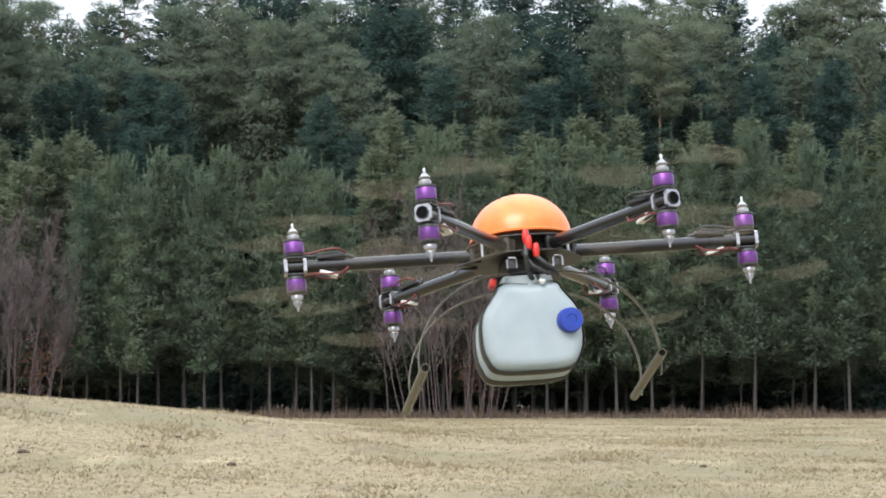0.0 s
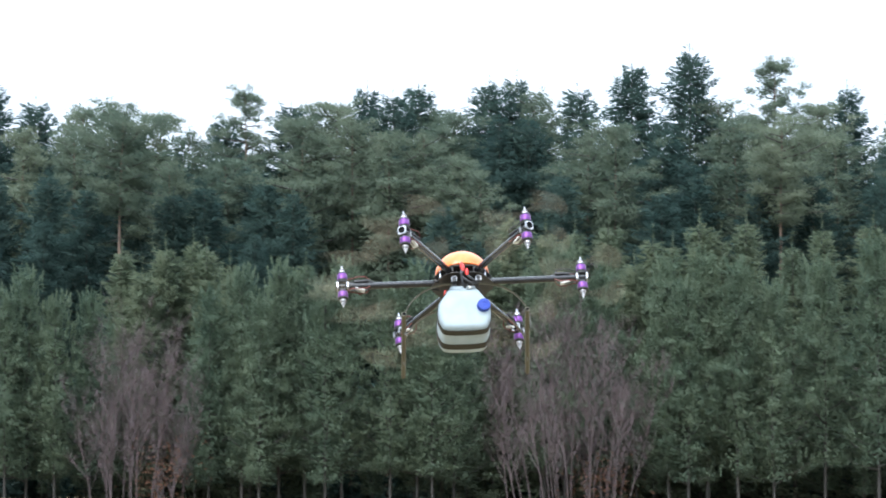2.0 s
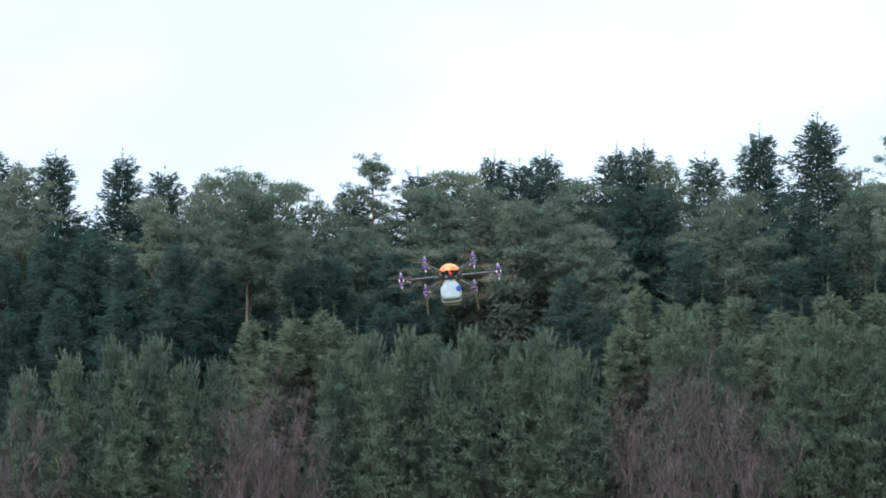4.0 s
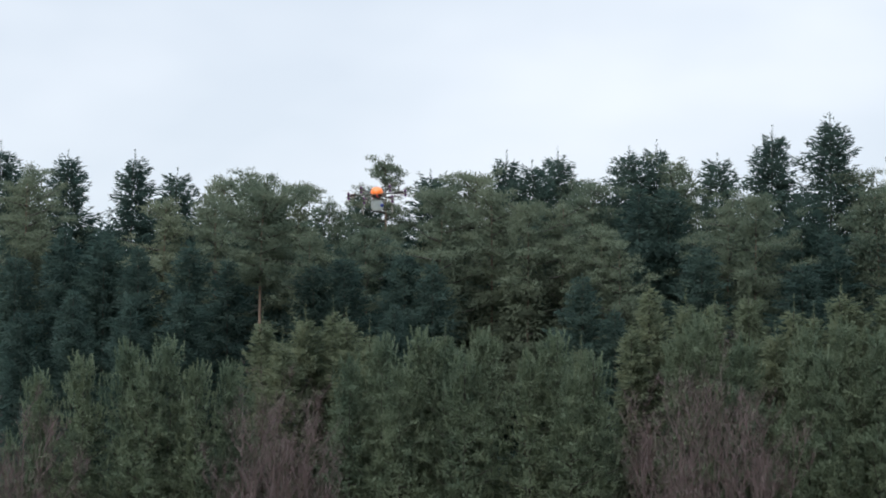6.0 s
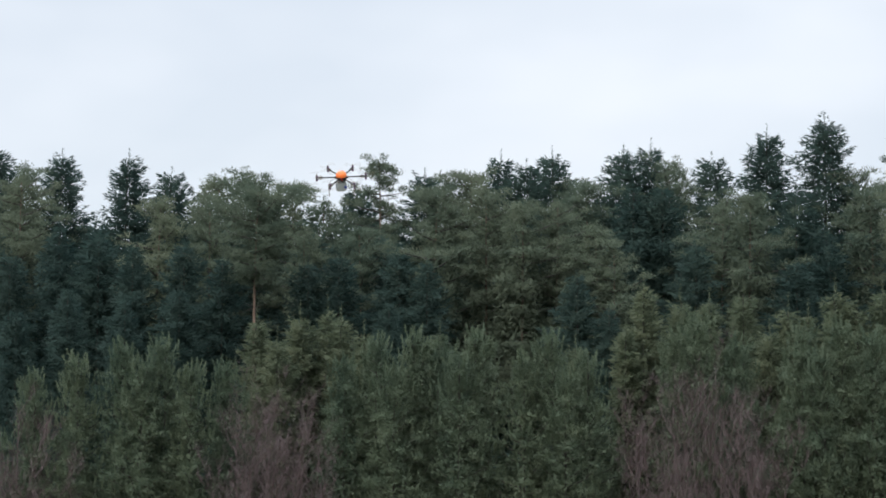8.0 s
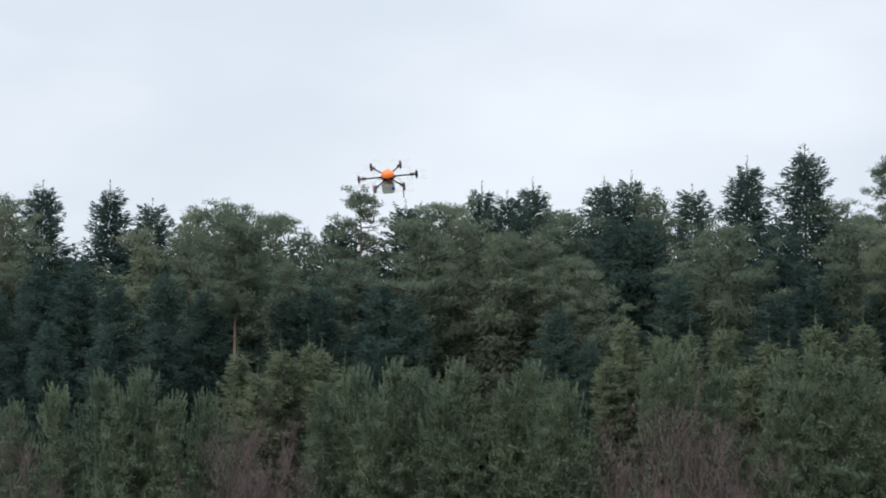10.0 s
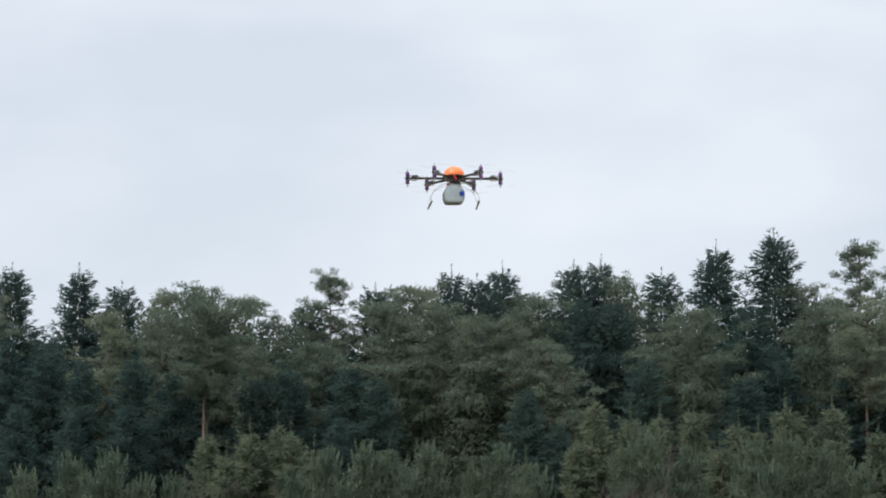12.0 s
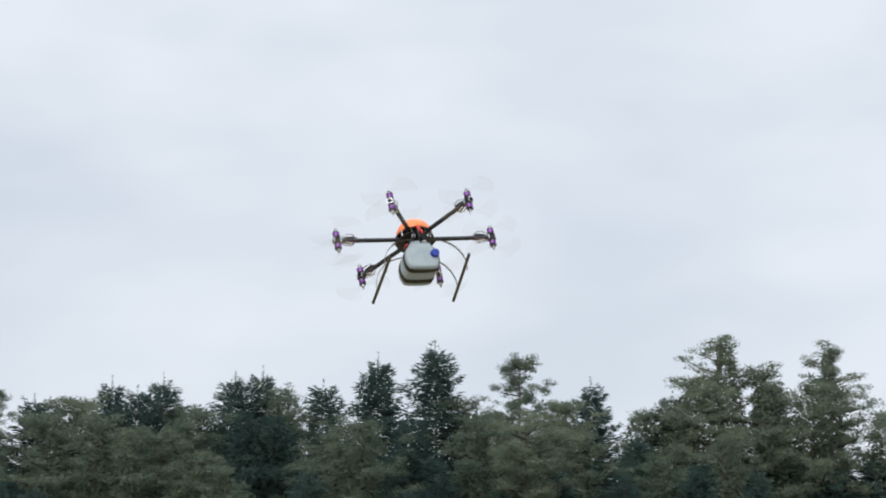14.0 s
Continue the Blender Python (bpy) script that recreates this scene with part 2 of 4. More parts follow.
def build_ground():
    xs = sorted({*np.linspace(-30, 30, 151).round(3), *(-3000.0, -900.0, -300.0, -120.0, -60.0, 60.0, 120.0, 300.0, 900.0, 3000.0)})
    ys = sorted({*np.linspace(20, 112, 231).round(3), *(-3000.0, -600.0, -100.0, -20.0, 0.0, 8.0, 14.0, 125.0, 160.0, 300.0, 900.0, 3000.0)})
    verts = [(x, y, ground_height(x, y)) for y in ys for x in xs]
    w = len(xs)
    faces = [(j * w + i, j * w + i + 1, (j + 1) * w + i + 1, (j + 1) * w + i) for j in range(len(ys) - 1) for i in range(w - 1)]
    tagged(new("ground", mesh_of("ground", verts, faces, grass_material(), True)), "meadow of short dry winter grass with greener patches", "meadow", kind="structure")
    # the wood's floor: needles and leaves, a hand above the meadow's sheet
    floor = [(x, y, 0.02 + 0.05 * noise.noise(Vector((x * 0.5, y * 0.5, 0))) ** 2) for y in (108.0, 112.0, 118.0, 126.0, 160.0, 700.0) for x in np.linspace(-150, 150, 60)]
    faces = [(j * 60 + i, j * 60 + i + 1, (j + 1) * 60 + i + 1, (j + 1) * 60 + i) for j in range(5) for i in range(59)]
    tagged(new("forest_floor", mesh_of("forest_floor", floor, faces, M["litter"], True)), "dark forest floor of needles and soil", "forest floor", kind="structure")


def build_grass():
    rng = np.random.default_rng(5)
    n = 70000
    y = 30 + 77 * rng.random(n) ** 1.15
    x = (rng.random(n) * 2 - 1) * (0.18 * y + 2)
    keep = np.array([noise.noise(Vector((a * 0.35, b * 0.2, 7))) for a, b in zip(x, y)]) + rng.normal(0, 0.25, n) > -0.34
    x, y = x[keep], y[keep]
    tall = np.array([0.5 + max(0.0, noise.noise(Vector((a * 0.5, b * 0.25, 2)))) * 1.3 for a, b in zip(x, y)])
    z = np.array([ground_height(a, b) for a, b in zip(x, y)])
    root = np.repeat(np.stack([x, y, z - 0.01], 1), 4, 0)
    root[:, :2] += rng.normal(0, 0.035, (len(root), 2))
    way = rng.normal(0, 0.75, (len(root), 3))
    way[:, 2] = np.abs(way[:, 2]) * 0.5 + 0.5
    size = np.repeat(tall, 4) * rng.uniform(0.05, 0.14, len(root))
    tagged(new("grass", blades("grass", root, way, size, 0.012 + size * 0.09, M["straw"], rng)), "short dry straw-coloured grass tufts on the meadow", "grass", kind="stuff")


def build_brush():
    rng = np.random.default_rng(8)
    n = 9000
    x, y = rng.uniform(-34, 34, n), 107.2 + 3.2 * rng.random(n) ** 1.4
    tall = np.array([0.35 + 0.7 * abs(noise.noise(Vector((a * 0.4, 0, 3)))) for a in x])
    way = rng.normal(0, 0.4, (n, 3))
    way[:, 2] = 1
    tagged(new("undergrowth", blades("undergrowth", np.stack([x, y, np.zeros(n)], 1), way, tall * rng.uniform(0.4, 1.2, n), np.full(n, 0.035), M["brush"], rng)), "low dry brown undergrowth along the wood's edge", "undergrowth", kind="stuff")


def build_clods():
    for k, (x, y, s) in enumerate(((-8.8, 77.2, 0.11), (-9.0, 70.5, 0.12), (-3.36, 44.8, 0.085), (-6.96, 46.6, 0.10), (-14.0, 80.0, 0.16), (-5.2, 48.9, 0.06), (-11.5, 76.0, 0.10), (4.4, 47.5, 0.06), (-4.9, 52.0, 0.05))):
        bm = bmesh.new()
        bmesh.ops.create_icosphere(bm, subdivisions=3, radius=1)
        for v in bm.verts:
            v.co *= 1 + 0.35 * noise.noise(v.co * 1.7 + Vector((k * 3.1, 0, 0))) + 0.12 * noise.noise(v.co * 5)
            v.co = Vector((v.co.x * s, v.co.y * s * 0.9, max(v.co.z, -0.3) * s * 0.6))
        ob = part("molehill", bm, M["soil"])
        ob.matrix_basis = pose(x, y, ground_height(x, y) + 0.01)
        tagged(ob, "small dark heap of bare soil on the grass", "molehill", "molehills on the meadow")


# ---- trees ----
def tree_root(name, label, category, group):
    return tagged(new(name), label, category, group)


def trunk_part(root, height, radius, mat, rng, lean=0.15, low=None, name="trunk"):
    path, radii, drift = [], [], rng.normal(0, lean, 2)
    for i in range(9):
        f = i / 8
        path.append((drift[0] * math.sin(f * 2.2), drift[1] * math.sin(f * 2.6), -0.1 + f * (height + 0.1)))
        radii.append(radius * (1.25 if i == 0 else 1) * (1 - 0.88 * f))
    return part(name, tube(path, radii, 8), mat, root), path


def inner_sprays(lists, radius, low, high, count, rng, size):
    """Short sprays round the stem that close a crown's inside, more where it is wider; radius is a function of height."""
    P, W, L, Wd, N = lists
    z = rng.uniform(low, high, count * 3)
    r = np.array([radius(q) for q in z])
    keep = rng.random(count * 3) < r / r.max()
    z, r = z[keep], r[keep]
    n = len(z)
    a = rng.uniform(0, 6.2832, n)
    r = r * rng.uniform(0.3, 1.0, n)
    out = np.stack([np.cos(a), np.sin(a), np.zeros(n)], 1)
    P.append(out * (r * 0.85)[:, None] + np.stack([np.zeros(n), np.zeros(n), z], 1))
    W.append(out * 0.6 + rng.normal(0, 0.45, (n, 3)) - np.array([0, 0, 0.15]))
    N.append(out * 0.8 + np.array([0, 0, 0.35]))
    L.append(size * rng.uniform(0.7, 1.3, n))
    Wd.append(size * rng.uniform(0.30, 0.55, n))


def spruce(height, spread, seed, clear, mat, density=1.0, ragged=0.2, label="dark green spruce tree at the back of the wood", leader=0.5, fullness=3.0, fine=1.0):
    """Branches in a spiral, each a drooping frond of needle sprays with a lifted tip, round a dense middle."""
    rng = np.random.default_rng(seed)
    root = tree_root("spruce_tree", label, "tree", "trees of the wood")
    trunk_part(root, height - 0.5 * leader - 0.3, 0.0080 * height, M["bark"], rng, 0.05)
    P, W, L, Wd, N = [], [], [], [], []
    up = np.array([0, 0, 1.0])
    z, a, lean = clear, 0.0, rng.uniform(0, 6.28)
    while z < height - leader:
        f = (height - z) / (height - clear)
        a += 2.4 + rng.normal(0, 0.35)
        lobe = 1 + 0.16 * math.sin(2 * a + lean) + 0.22 * noise.noise(Vector((math.cos(a) * 1.3, math.sin(a) * 1.3, z * 0.8 + seed)))
        reach = (0.06 + spread * (1 - math.exp(-fullness * f))) * lobe * rng.uniform(1 - 1.9 * ragged, 1 + 0.9 * ragged)
        rise = 0.30 * (1 - f) ** 4 - 0.32 * min(1.0, f * 2.2) + rng.normal(0, 0.10)
        out, side = np.array([math.cos(a), math.sin(a), 0]), np.array([-math.sin(a), math.cos(a), 0])
        n = max(10, int(reach * 34 * density * (1.6 if f < 0.35 else 0.85)))
        s = rng.uniform(0.12, 1, n) ** 0.7
        fan = rng.normal(0, 0.17, n) * (0.35 + s * (1.2 - s) * 2) * reach ** 0.6
        drop = rise * s * reach + 0.20 * reach * s ** 3 - rng.random(n) ** 2 * 0.24
        P.append(out * (s * reach)[:, None] + side * fan[:, None] + up * (z + drop)[:, None])
        W.append(out * rng.uniform(0.3, 1.1, n)[:, None] + side * (np.sign(fan) * rng.uniform(0.1, 0.7, n))[:, None] + up * (rng.normal(-0.10, 0.28, n) + 0.3 * (1 - f) ** 3)[:, None])
        N.append(out * rng.uniform(0.6, 0.9, n)[:, None] + up * rng.uniform(0.35, 0.75, n)[:, None] + rng.normal(0, 0.10, (n, 3)))
        L.append(rng.uniform(0.13, 0.27, n) * fine)
        Wd.append(rng.uniform(0.045, 0.08, n) * fine)
        m = 2 if reach < 0.7 else 5  # the branch's dense middle
        s = rng.uniform(0.0, 0.5, m)
        P.append(out * (s * reach)[:, None] + up * (z + rise * s * reach - 0.08)[:, None])
        W.append(out + side * rng.normal(0, 0.5, (m, 1)) + up * (rise * 0.9 - 0.1))
        N.append(np.tile(out * 0.7 + up * 0.5, (m, 1)))
        L.append(np.minimum(0.5, reach * rng.uniform(0.22, 0.42, m)))
        Wd.append(np.minimum(0.10, reach * rng.uniform(0.08, 0.14, m)))
        z += 0.062 / density ** 0.5 * rng.uniform(0.6, 1.4) * (0.42 + 0.80 * f) * fine ** 0.5
    inner_sprays((P, W, L, Wd, N), lambda q: 0.58 * spread * (1 - math.exp(-fullness * (height - q) / (height - clear))), clear + 0.2, height - leader - 0.3, int(130 * (height - clear) * spread / 2.6 / fine), rng, 0.24 * fine ** 0.8)
    n = int(24 + 40 * leader)  # the leading shoot
    h = rng.random(n)
    P.append(np.stack([rng.normal(0, 0.02, n), rng.normal(0, 0.02, n), height - h * (leader + 0.25)], 1))
    W.append(np.stack([rng.normal(0, 0.5, n), rng.normal(0, 0.5, n), np.full(n, 0.6)], 1))
    N.append(np.stack([rng.normal(0, 0.5, n), rng.normal(0, 0.5, n), np.full(n, 0.5)], 1))
    L.append(0.05 + 0.16 * h)
    Wd.append(np.full(n, 0.03))
    child("crown", blades("crown", *(np.concatenate(q) for q in (P, W, L, Wd)), mat, rng, np.concatenate(N)), root)
    return root


def needle_pad(lists, c, size, flat, count, rng, crown, needle):
    """A soft flat cushion of short needles."""
    P, W, L, Wd, N = lists
    ball = rng.normal(0, 1, (count, 3))
    ball /= np.linalg.norm(ball, axis=1)[:, None]
    off = ball * (rng.random((count, 1)) ** 0.45) * np.array([size, size, size * flat])
    P.append(c + off)
    W.append(ball * 0.5 + crown * 0.3 + np.array([0, 0, 0.45]) + rng.normal(0, 0.45, (count, 3)))
    N.append(ball * np.array([0.5, 0.5, 0.7]) + crown * 0.8 + np.array([0, 0, 0.25]))
    L.append(rng.uniform(0.7, 1.3, count) * needle)
    Wd.append(rng.uniform(0.24, 0.40, count) * needle)
    m = max(4, count // 9)  # its dense middle
    ball = rng.normal(0, 1, (m, 3))
    ball /= np.linalg.norm(ball, axis=1)[:, None]
    P.append(c + ball * rng.uniform(0.0, 0.5, (m, 1)) * np.array([size, size, size * flat]))
    W.append(ball * np.array([1, 1, 0.4]))
    N.append(ball * 0.4 + crown * 0.8 + np.array([0, 0, 0.2]))
    L.append(size * rng.uniform(0.3, 0.55, m))
    Wd.append(size * rng.uniform(0.16, 0.28, m))


def pine(height, base, spread, seed, limbs, tufts, mat, bark, label="", pad=0.5, flat=0.38, needle=0.14, droop=0.0, core=1.0, peak=False):
    """A grown pine: bent trunk, dead stubs, and limbs that carry layered cushions of needles."""
    rng = np.random.default_rng(seed)
    root = tree_root("pine_tree", label, "tree", "trees of the wood")
    _, path = trunk_part(root, height * 0.97, 0.0085 * height, bark, rng, 0.35)
    wood, lists = bmesh.new(), ([], [], [], [], [])

    def stem(z):
        i = min(7, int(z / (height * 0.97) * 8))
        return Vector(path[i]).lerp(Vector(path[i + 1]), z / (height * 0.97) * 8 - i)

    def girth(f):
        return min(1.0, 0.20 + 2.1 * (1 - f)) if peak else math.sqrt(max(0.03, 1 - ((f - 0.34) / 0.67) ** 2))

    middle = np.array([0, 0, base + 0.45 * (height - base)])
    for k in range(limbs):
        f = ((k + rng.random()) / limbs) ** 0.85
        z = base + (height - base) * f * 0.955
        bulge = girth(f)
        a = k * 2.4 + rng.normal(0, 0.5)
        reach = max(0.3, spread * bulge * rng.uniform(0.55, 1.08) * (1 + 0.18 * math.sin(a + seed)))
        rise = (0.55 * f - 0.08 - droop) * rng.uniform(0.6, 1.3)
        foot, out = stem(z), Vector((math.cos(a), math.sin(a), 0))
        ring_tube(wood, [foot, foot + out * reach * 0.5 + Vector((0, 0, rise * reach * 0.35)), foot + out * reach * 0.95 + Vector((0, 0, rise * reach))], [0.018 + 0.016 * reach, 0.012 + 0.009 * reach, 0.008], 4, False)
        count = 3 + int(reach * 2.2)
        for q in range(count):
            s = 1.0 if q == 0 else rng.uniform(0.28, 1.0)
            c = np.array(foot + out * reach * s + Vector((0, 0, rise * reach * s * s)))
            c += np.array([-out.y, out.x, 0]) * rng.normal(0, 0.26 * reach * s) + np.array([0, 0, rng.normal(0.08, 0.10)])
            crown = c - middle
            crown = crown / (np.linalg.norm(crown) + 0.01)
            size = pad * rng.uniform(0.6, 1.25) * (0.75 + 0.3 * bulge)
            needle_pad(lists, c, size, flat * rng.uniform(0.75, 1.35), int(tufts * (size / pad) ** 2), rng, crown, needle)
    if core:
        inner_sprays(lists, lambda q: 0.48 * core * spread * girth((q - base) / (height - base)), base + 0.3, height - 0.8, int(170 * (height - base) * spread / 2.8), rng, 0.22)
    for q in range(7):  # the rounded top
        c = np.array(stem(height * 0.965)) + rng.normal(0, 0.28, 3) * np.array([1, 1, 0.5])
        needle_pad(lists, c, pad * 0.8, 0.6, int(tufts * 0.8), rng, np.array([0, 0, 1.0]), needle)
    for q in range(6):  # dead stubs under the crown
        foot, a, n = stem(base * rng.uniform(0.45, 1.0)), rng.uniform(0, 6.28), rng.uniform(0.25, 0.9)
        ring_tube(wood, [foot, foot + Vector((math.cos(a) * n, math.sin(a) * n, n * rng.uniform(-0.1, 0.4)))], [0.025, 0.008], 4, False)
    tagged(part("branchwork", wood, M["bark"], root), kind="stuff")
    child("crown", blades("crown", *(np.concatenate(q) for q in lists[:4]), mat, rng, np.concatenate(lists[4])), root)
    return root


def young_pine(height, base, spread, seed, limbs, tufts, mat, label="", candles=4, needle=0.10):
    """A young pine: rising limbs with soft cushions of needles and upright brush-like shoots at their ends."""
    rng = np.random.default_rng(seed)
    root = tree_root("young_pine_tree", label, "tree", "trees of the wood")
    trunk_part(root, height * 0.97, 0.0062 * height, M["bark"], rng, 0.12)
    wood, lists = bmesh.new(), ([], [], [], [], [])
    P, W, L, Wd, N = lists

    def candle(c, axis, tall):
        n = int(34 + 50 * tall)
        s = rng.random(n)
        around = rng.normal(0, 1, (n, 3))
        around /= np.linalg.norm(around, axis=1)[:, None]
        P.append(c + axis * (s * tall)[:, None] + around * 0.015)
        W.append(around * (0.9 - 0.5 * s)[:, None] + axis * 0.75)
        N.append(around * 0.6 + np.array([0, 0, 0.6]))
        L.append(rng.uniform(0.09, 0.14, n) * (1.15 - 0.4 * s))
        Wd.append(rng.uniform(0.024, 0.038, n))

    middle = np.array([0, 0, base + 0.4 * (height - base)])
    for k in range(limbs):
        f = (k + rng.random()) / limbs
        z = base + (height - base) * f * 0.93
        bulge = 0.85 + 0.75 * f if f < 0.2 else (1.03 - f) ** 0.75 * 1.19
        a = k * 2.4 + rng.normal(0, 0.45)
        reach = max(0.25, spread * bulge * rng.uniform(0.6, 1.15))
        rise = rng.uniform(0.15, 0.5) + 0.45 * f
        foot, out = Vector((0, 0, z)), Vector((math.cos(a), math.sin(a), 0))
        tip = foot + out * reach * 0.95 + Vector((0, 0, rise * reach))
        ring_tube(wood, [foot, foot + out * reach * 0.55 + Vector((0, 0, rise * reach * 0.4)), tip], [0.012 + 0.012 * reach, 0.010 + 0.006 * reach, 0.006], 4, False)
        for q in range(2 + int(reach * 2.0)):
            s = 1.0 if q == 0 else rng.uniform(0.35, 1.0)
            c = np.array(foot + out * reach * s + Vector((0, 0, rise * reach * s * s)))
            c += np.array([-out.y, out.x, 0]) * rng.normal(0, 0.22 * reach * s) + rng.normal(0, 0.08, 3)
            crown = c - middle
            crown = crown * np.array([1, 1, 0.6]) / (np.linalg.norm(crown) + 0.01)
            size = rng.uniform(0.24, 0.44)
            needle_pad(lists, c, size, 0.6, int(tufts * (size / 0.34) ** 2), rng, crown, needle)
        for q in range(candles):
            c = np.array(tip) + rng.normal(0, 0.20, 3) * np.array([1, 1, 0.4]) - np.array([out.x, out.y, 0]) * rng.uniform(0, 0.5 * reach)
            axis = np.array([out.x * 0.25, out.y * 0.25, 1.0]) + rng.normal(0, 0.12, 3)
            candle(c, axis / np.linalg.norm(axis), rng.uniform(0.22, 0.40) + 0.32 * f)
    inner_sprays(lists, lambda q: 0.50 * spread * min(1.0, 1.19 * (1.03 - (q - base) / (height - base)) ** 0.75), base + 0.2, height - 1.2, int(150 * (height - base)), rng, 0.18)
    candle(np.array([0, 0, height - 0.95]), np.array([0, 0, 1.0]), 0.95)
    for a in range(5):
        axis = np.array([0.42 * math.cos(a * 1.257), 0.42 * math.sin(a * 1.257), 1.0])
        candle(np.array([0, 0, height - 0.85]), axis / np.linalg.norm(axis), 0.5)
        candle(np.array([0, 0, height - 1.45]), axis / np.linalg.norm(axis) * np.array([1.4, 1.4, 1]), 0.65)
    tagged(part("branchwork", wood, M["bark"], root), kind="stuff")
    child("crown", blades("crown", *(np.concatenate(q) for q in (P, W, L, Wd)), mat, rng, np.concatenate(N)), root)
    return root


def bare_tree(height, seed, stems, foot=0.9, name="bare_tree", label="leafless tree with upright stems and fine purplish brown twigs", leaves=0):
    """Slim upright stems from a broad foot, with steep side branches and a haze of fine twigs."""
    rng = np.random.default_rng(seed)
    root = tree_root(name, label, "tree", "leafless trees at the wood's edge")
    tips = []

    def shoot(wood, p, way, length, r, level):
        pts, d = [p], way.copy()
        for _ in range(4):
            d = (d + Vector(rng.normal(0, 0.07, 3)) + Vector((0, 0, 0.10))).normalized()
            pts.append(pts[-1] + d * length / 4)
        ring_tube(wood, pts, [r * (1 - 0.2 * i) for i in range(5)], 5 if level == 0 else 3, False)
        if level == 2:
            tips.extend((pts[2], pts[4]))
            return
        for q in range(13 if level == 0 else 5):
            s = rng.uniform(0.28, 0.98) if level == 0 else rng.uniform(0.2, 0.95)
            i = min(3, int(s * 4))
            start = pts[i].lerp(pts[i + 1], s * 4 - i)
            a = rng.uniform(0, 6.28)
            turn = Vector((math.cos(a), math.sin(a), 0)) * rng.uniform(0.35, 0.8)
            shoot(wood, start, (d + turn).normalized(), length * (rng.uniform(0.20, 0.38) if level == 0 else rng.uniform(0.35, 0.6)) * (1.25 - 0.6 * s), max(0.006, r * 0.45), level + 1)

    for k in range(stems):
        wood = bmesh.new()
        a, q = k * 2.4, foot * math.sqrt((k + 0.5) / stems)
        lean = Vector((math.cos(a) * 0.24 * q / foot, math.sin(a) * 0.24 * q / foot, 1)).normalized()
        shoot(wood, Vector((math.cos(a) * q, math.sin(a) * q, -0.05)), lean, height * (1 - 0.48 * (q / foot) ** 2) * rng.uniform(0.86, 1.0), 0.030, 0)
        part("stem", wood, M["twig"], root, smooth=False)
    T = np.array([tuple(t) for t in tips])
    if leaves:
        T = T[rng.integers(0, len(T), leaves)] + rng.normal(0, 0.30, (leaves, 3)) * np.array([1.6, 1.6, 1])
        child("foliage", blades("foliage", T, rng.normal(size=T.shape), rng.uniform(0.07, 0.13, leaves), rng.uniform(0.05, 0.08, leaves), M["copper"], rng), root)
    else:
        T = np.repeat(T, 3, 0)
        way = rng.normal(0, 0.5, T.shape)
        way[:, 2] = 1
        tagged(child("twig_mass", blades("twig_mass", T - [0, 0, 0.06], way, rng.uniform(0.2, 0.55, len(T)), np.full(len(T), 0.016), M["twig"], rng), root), kind="stuff")
    return root


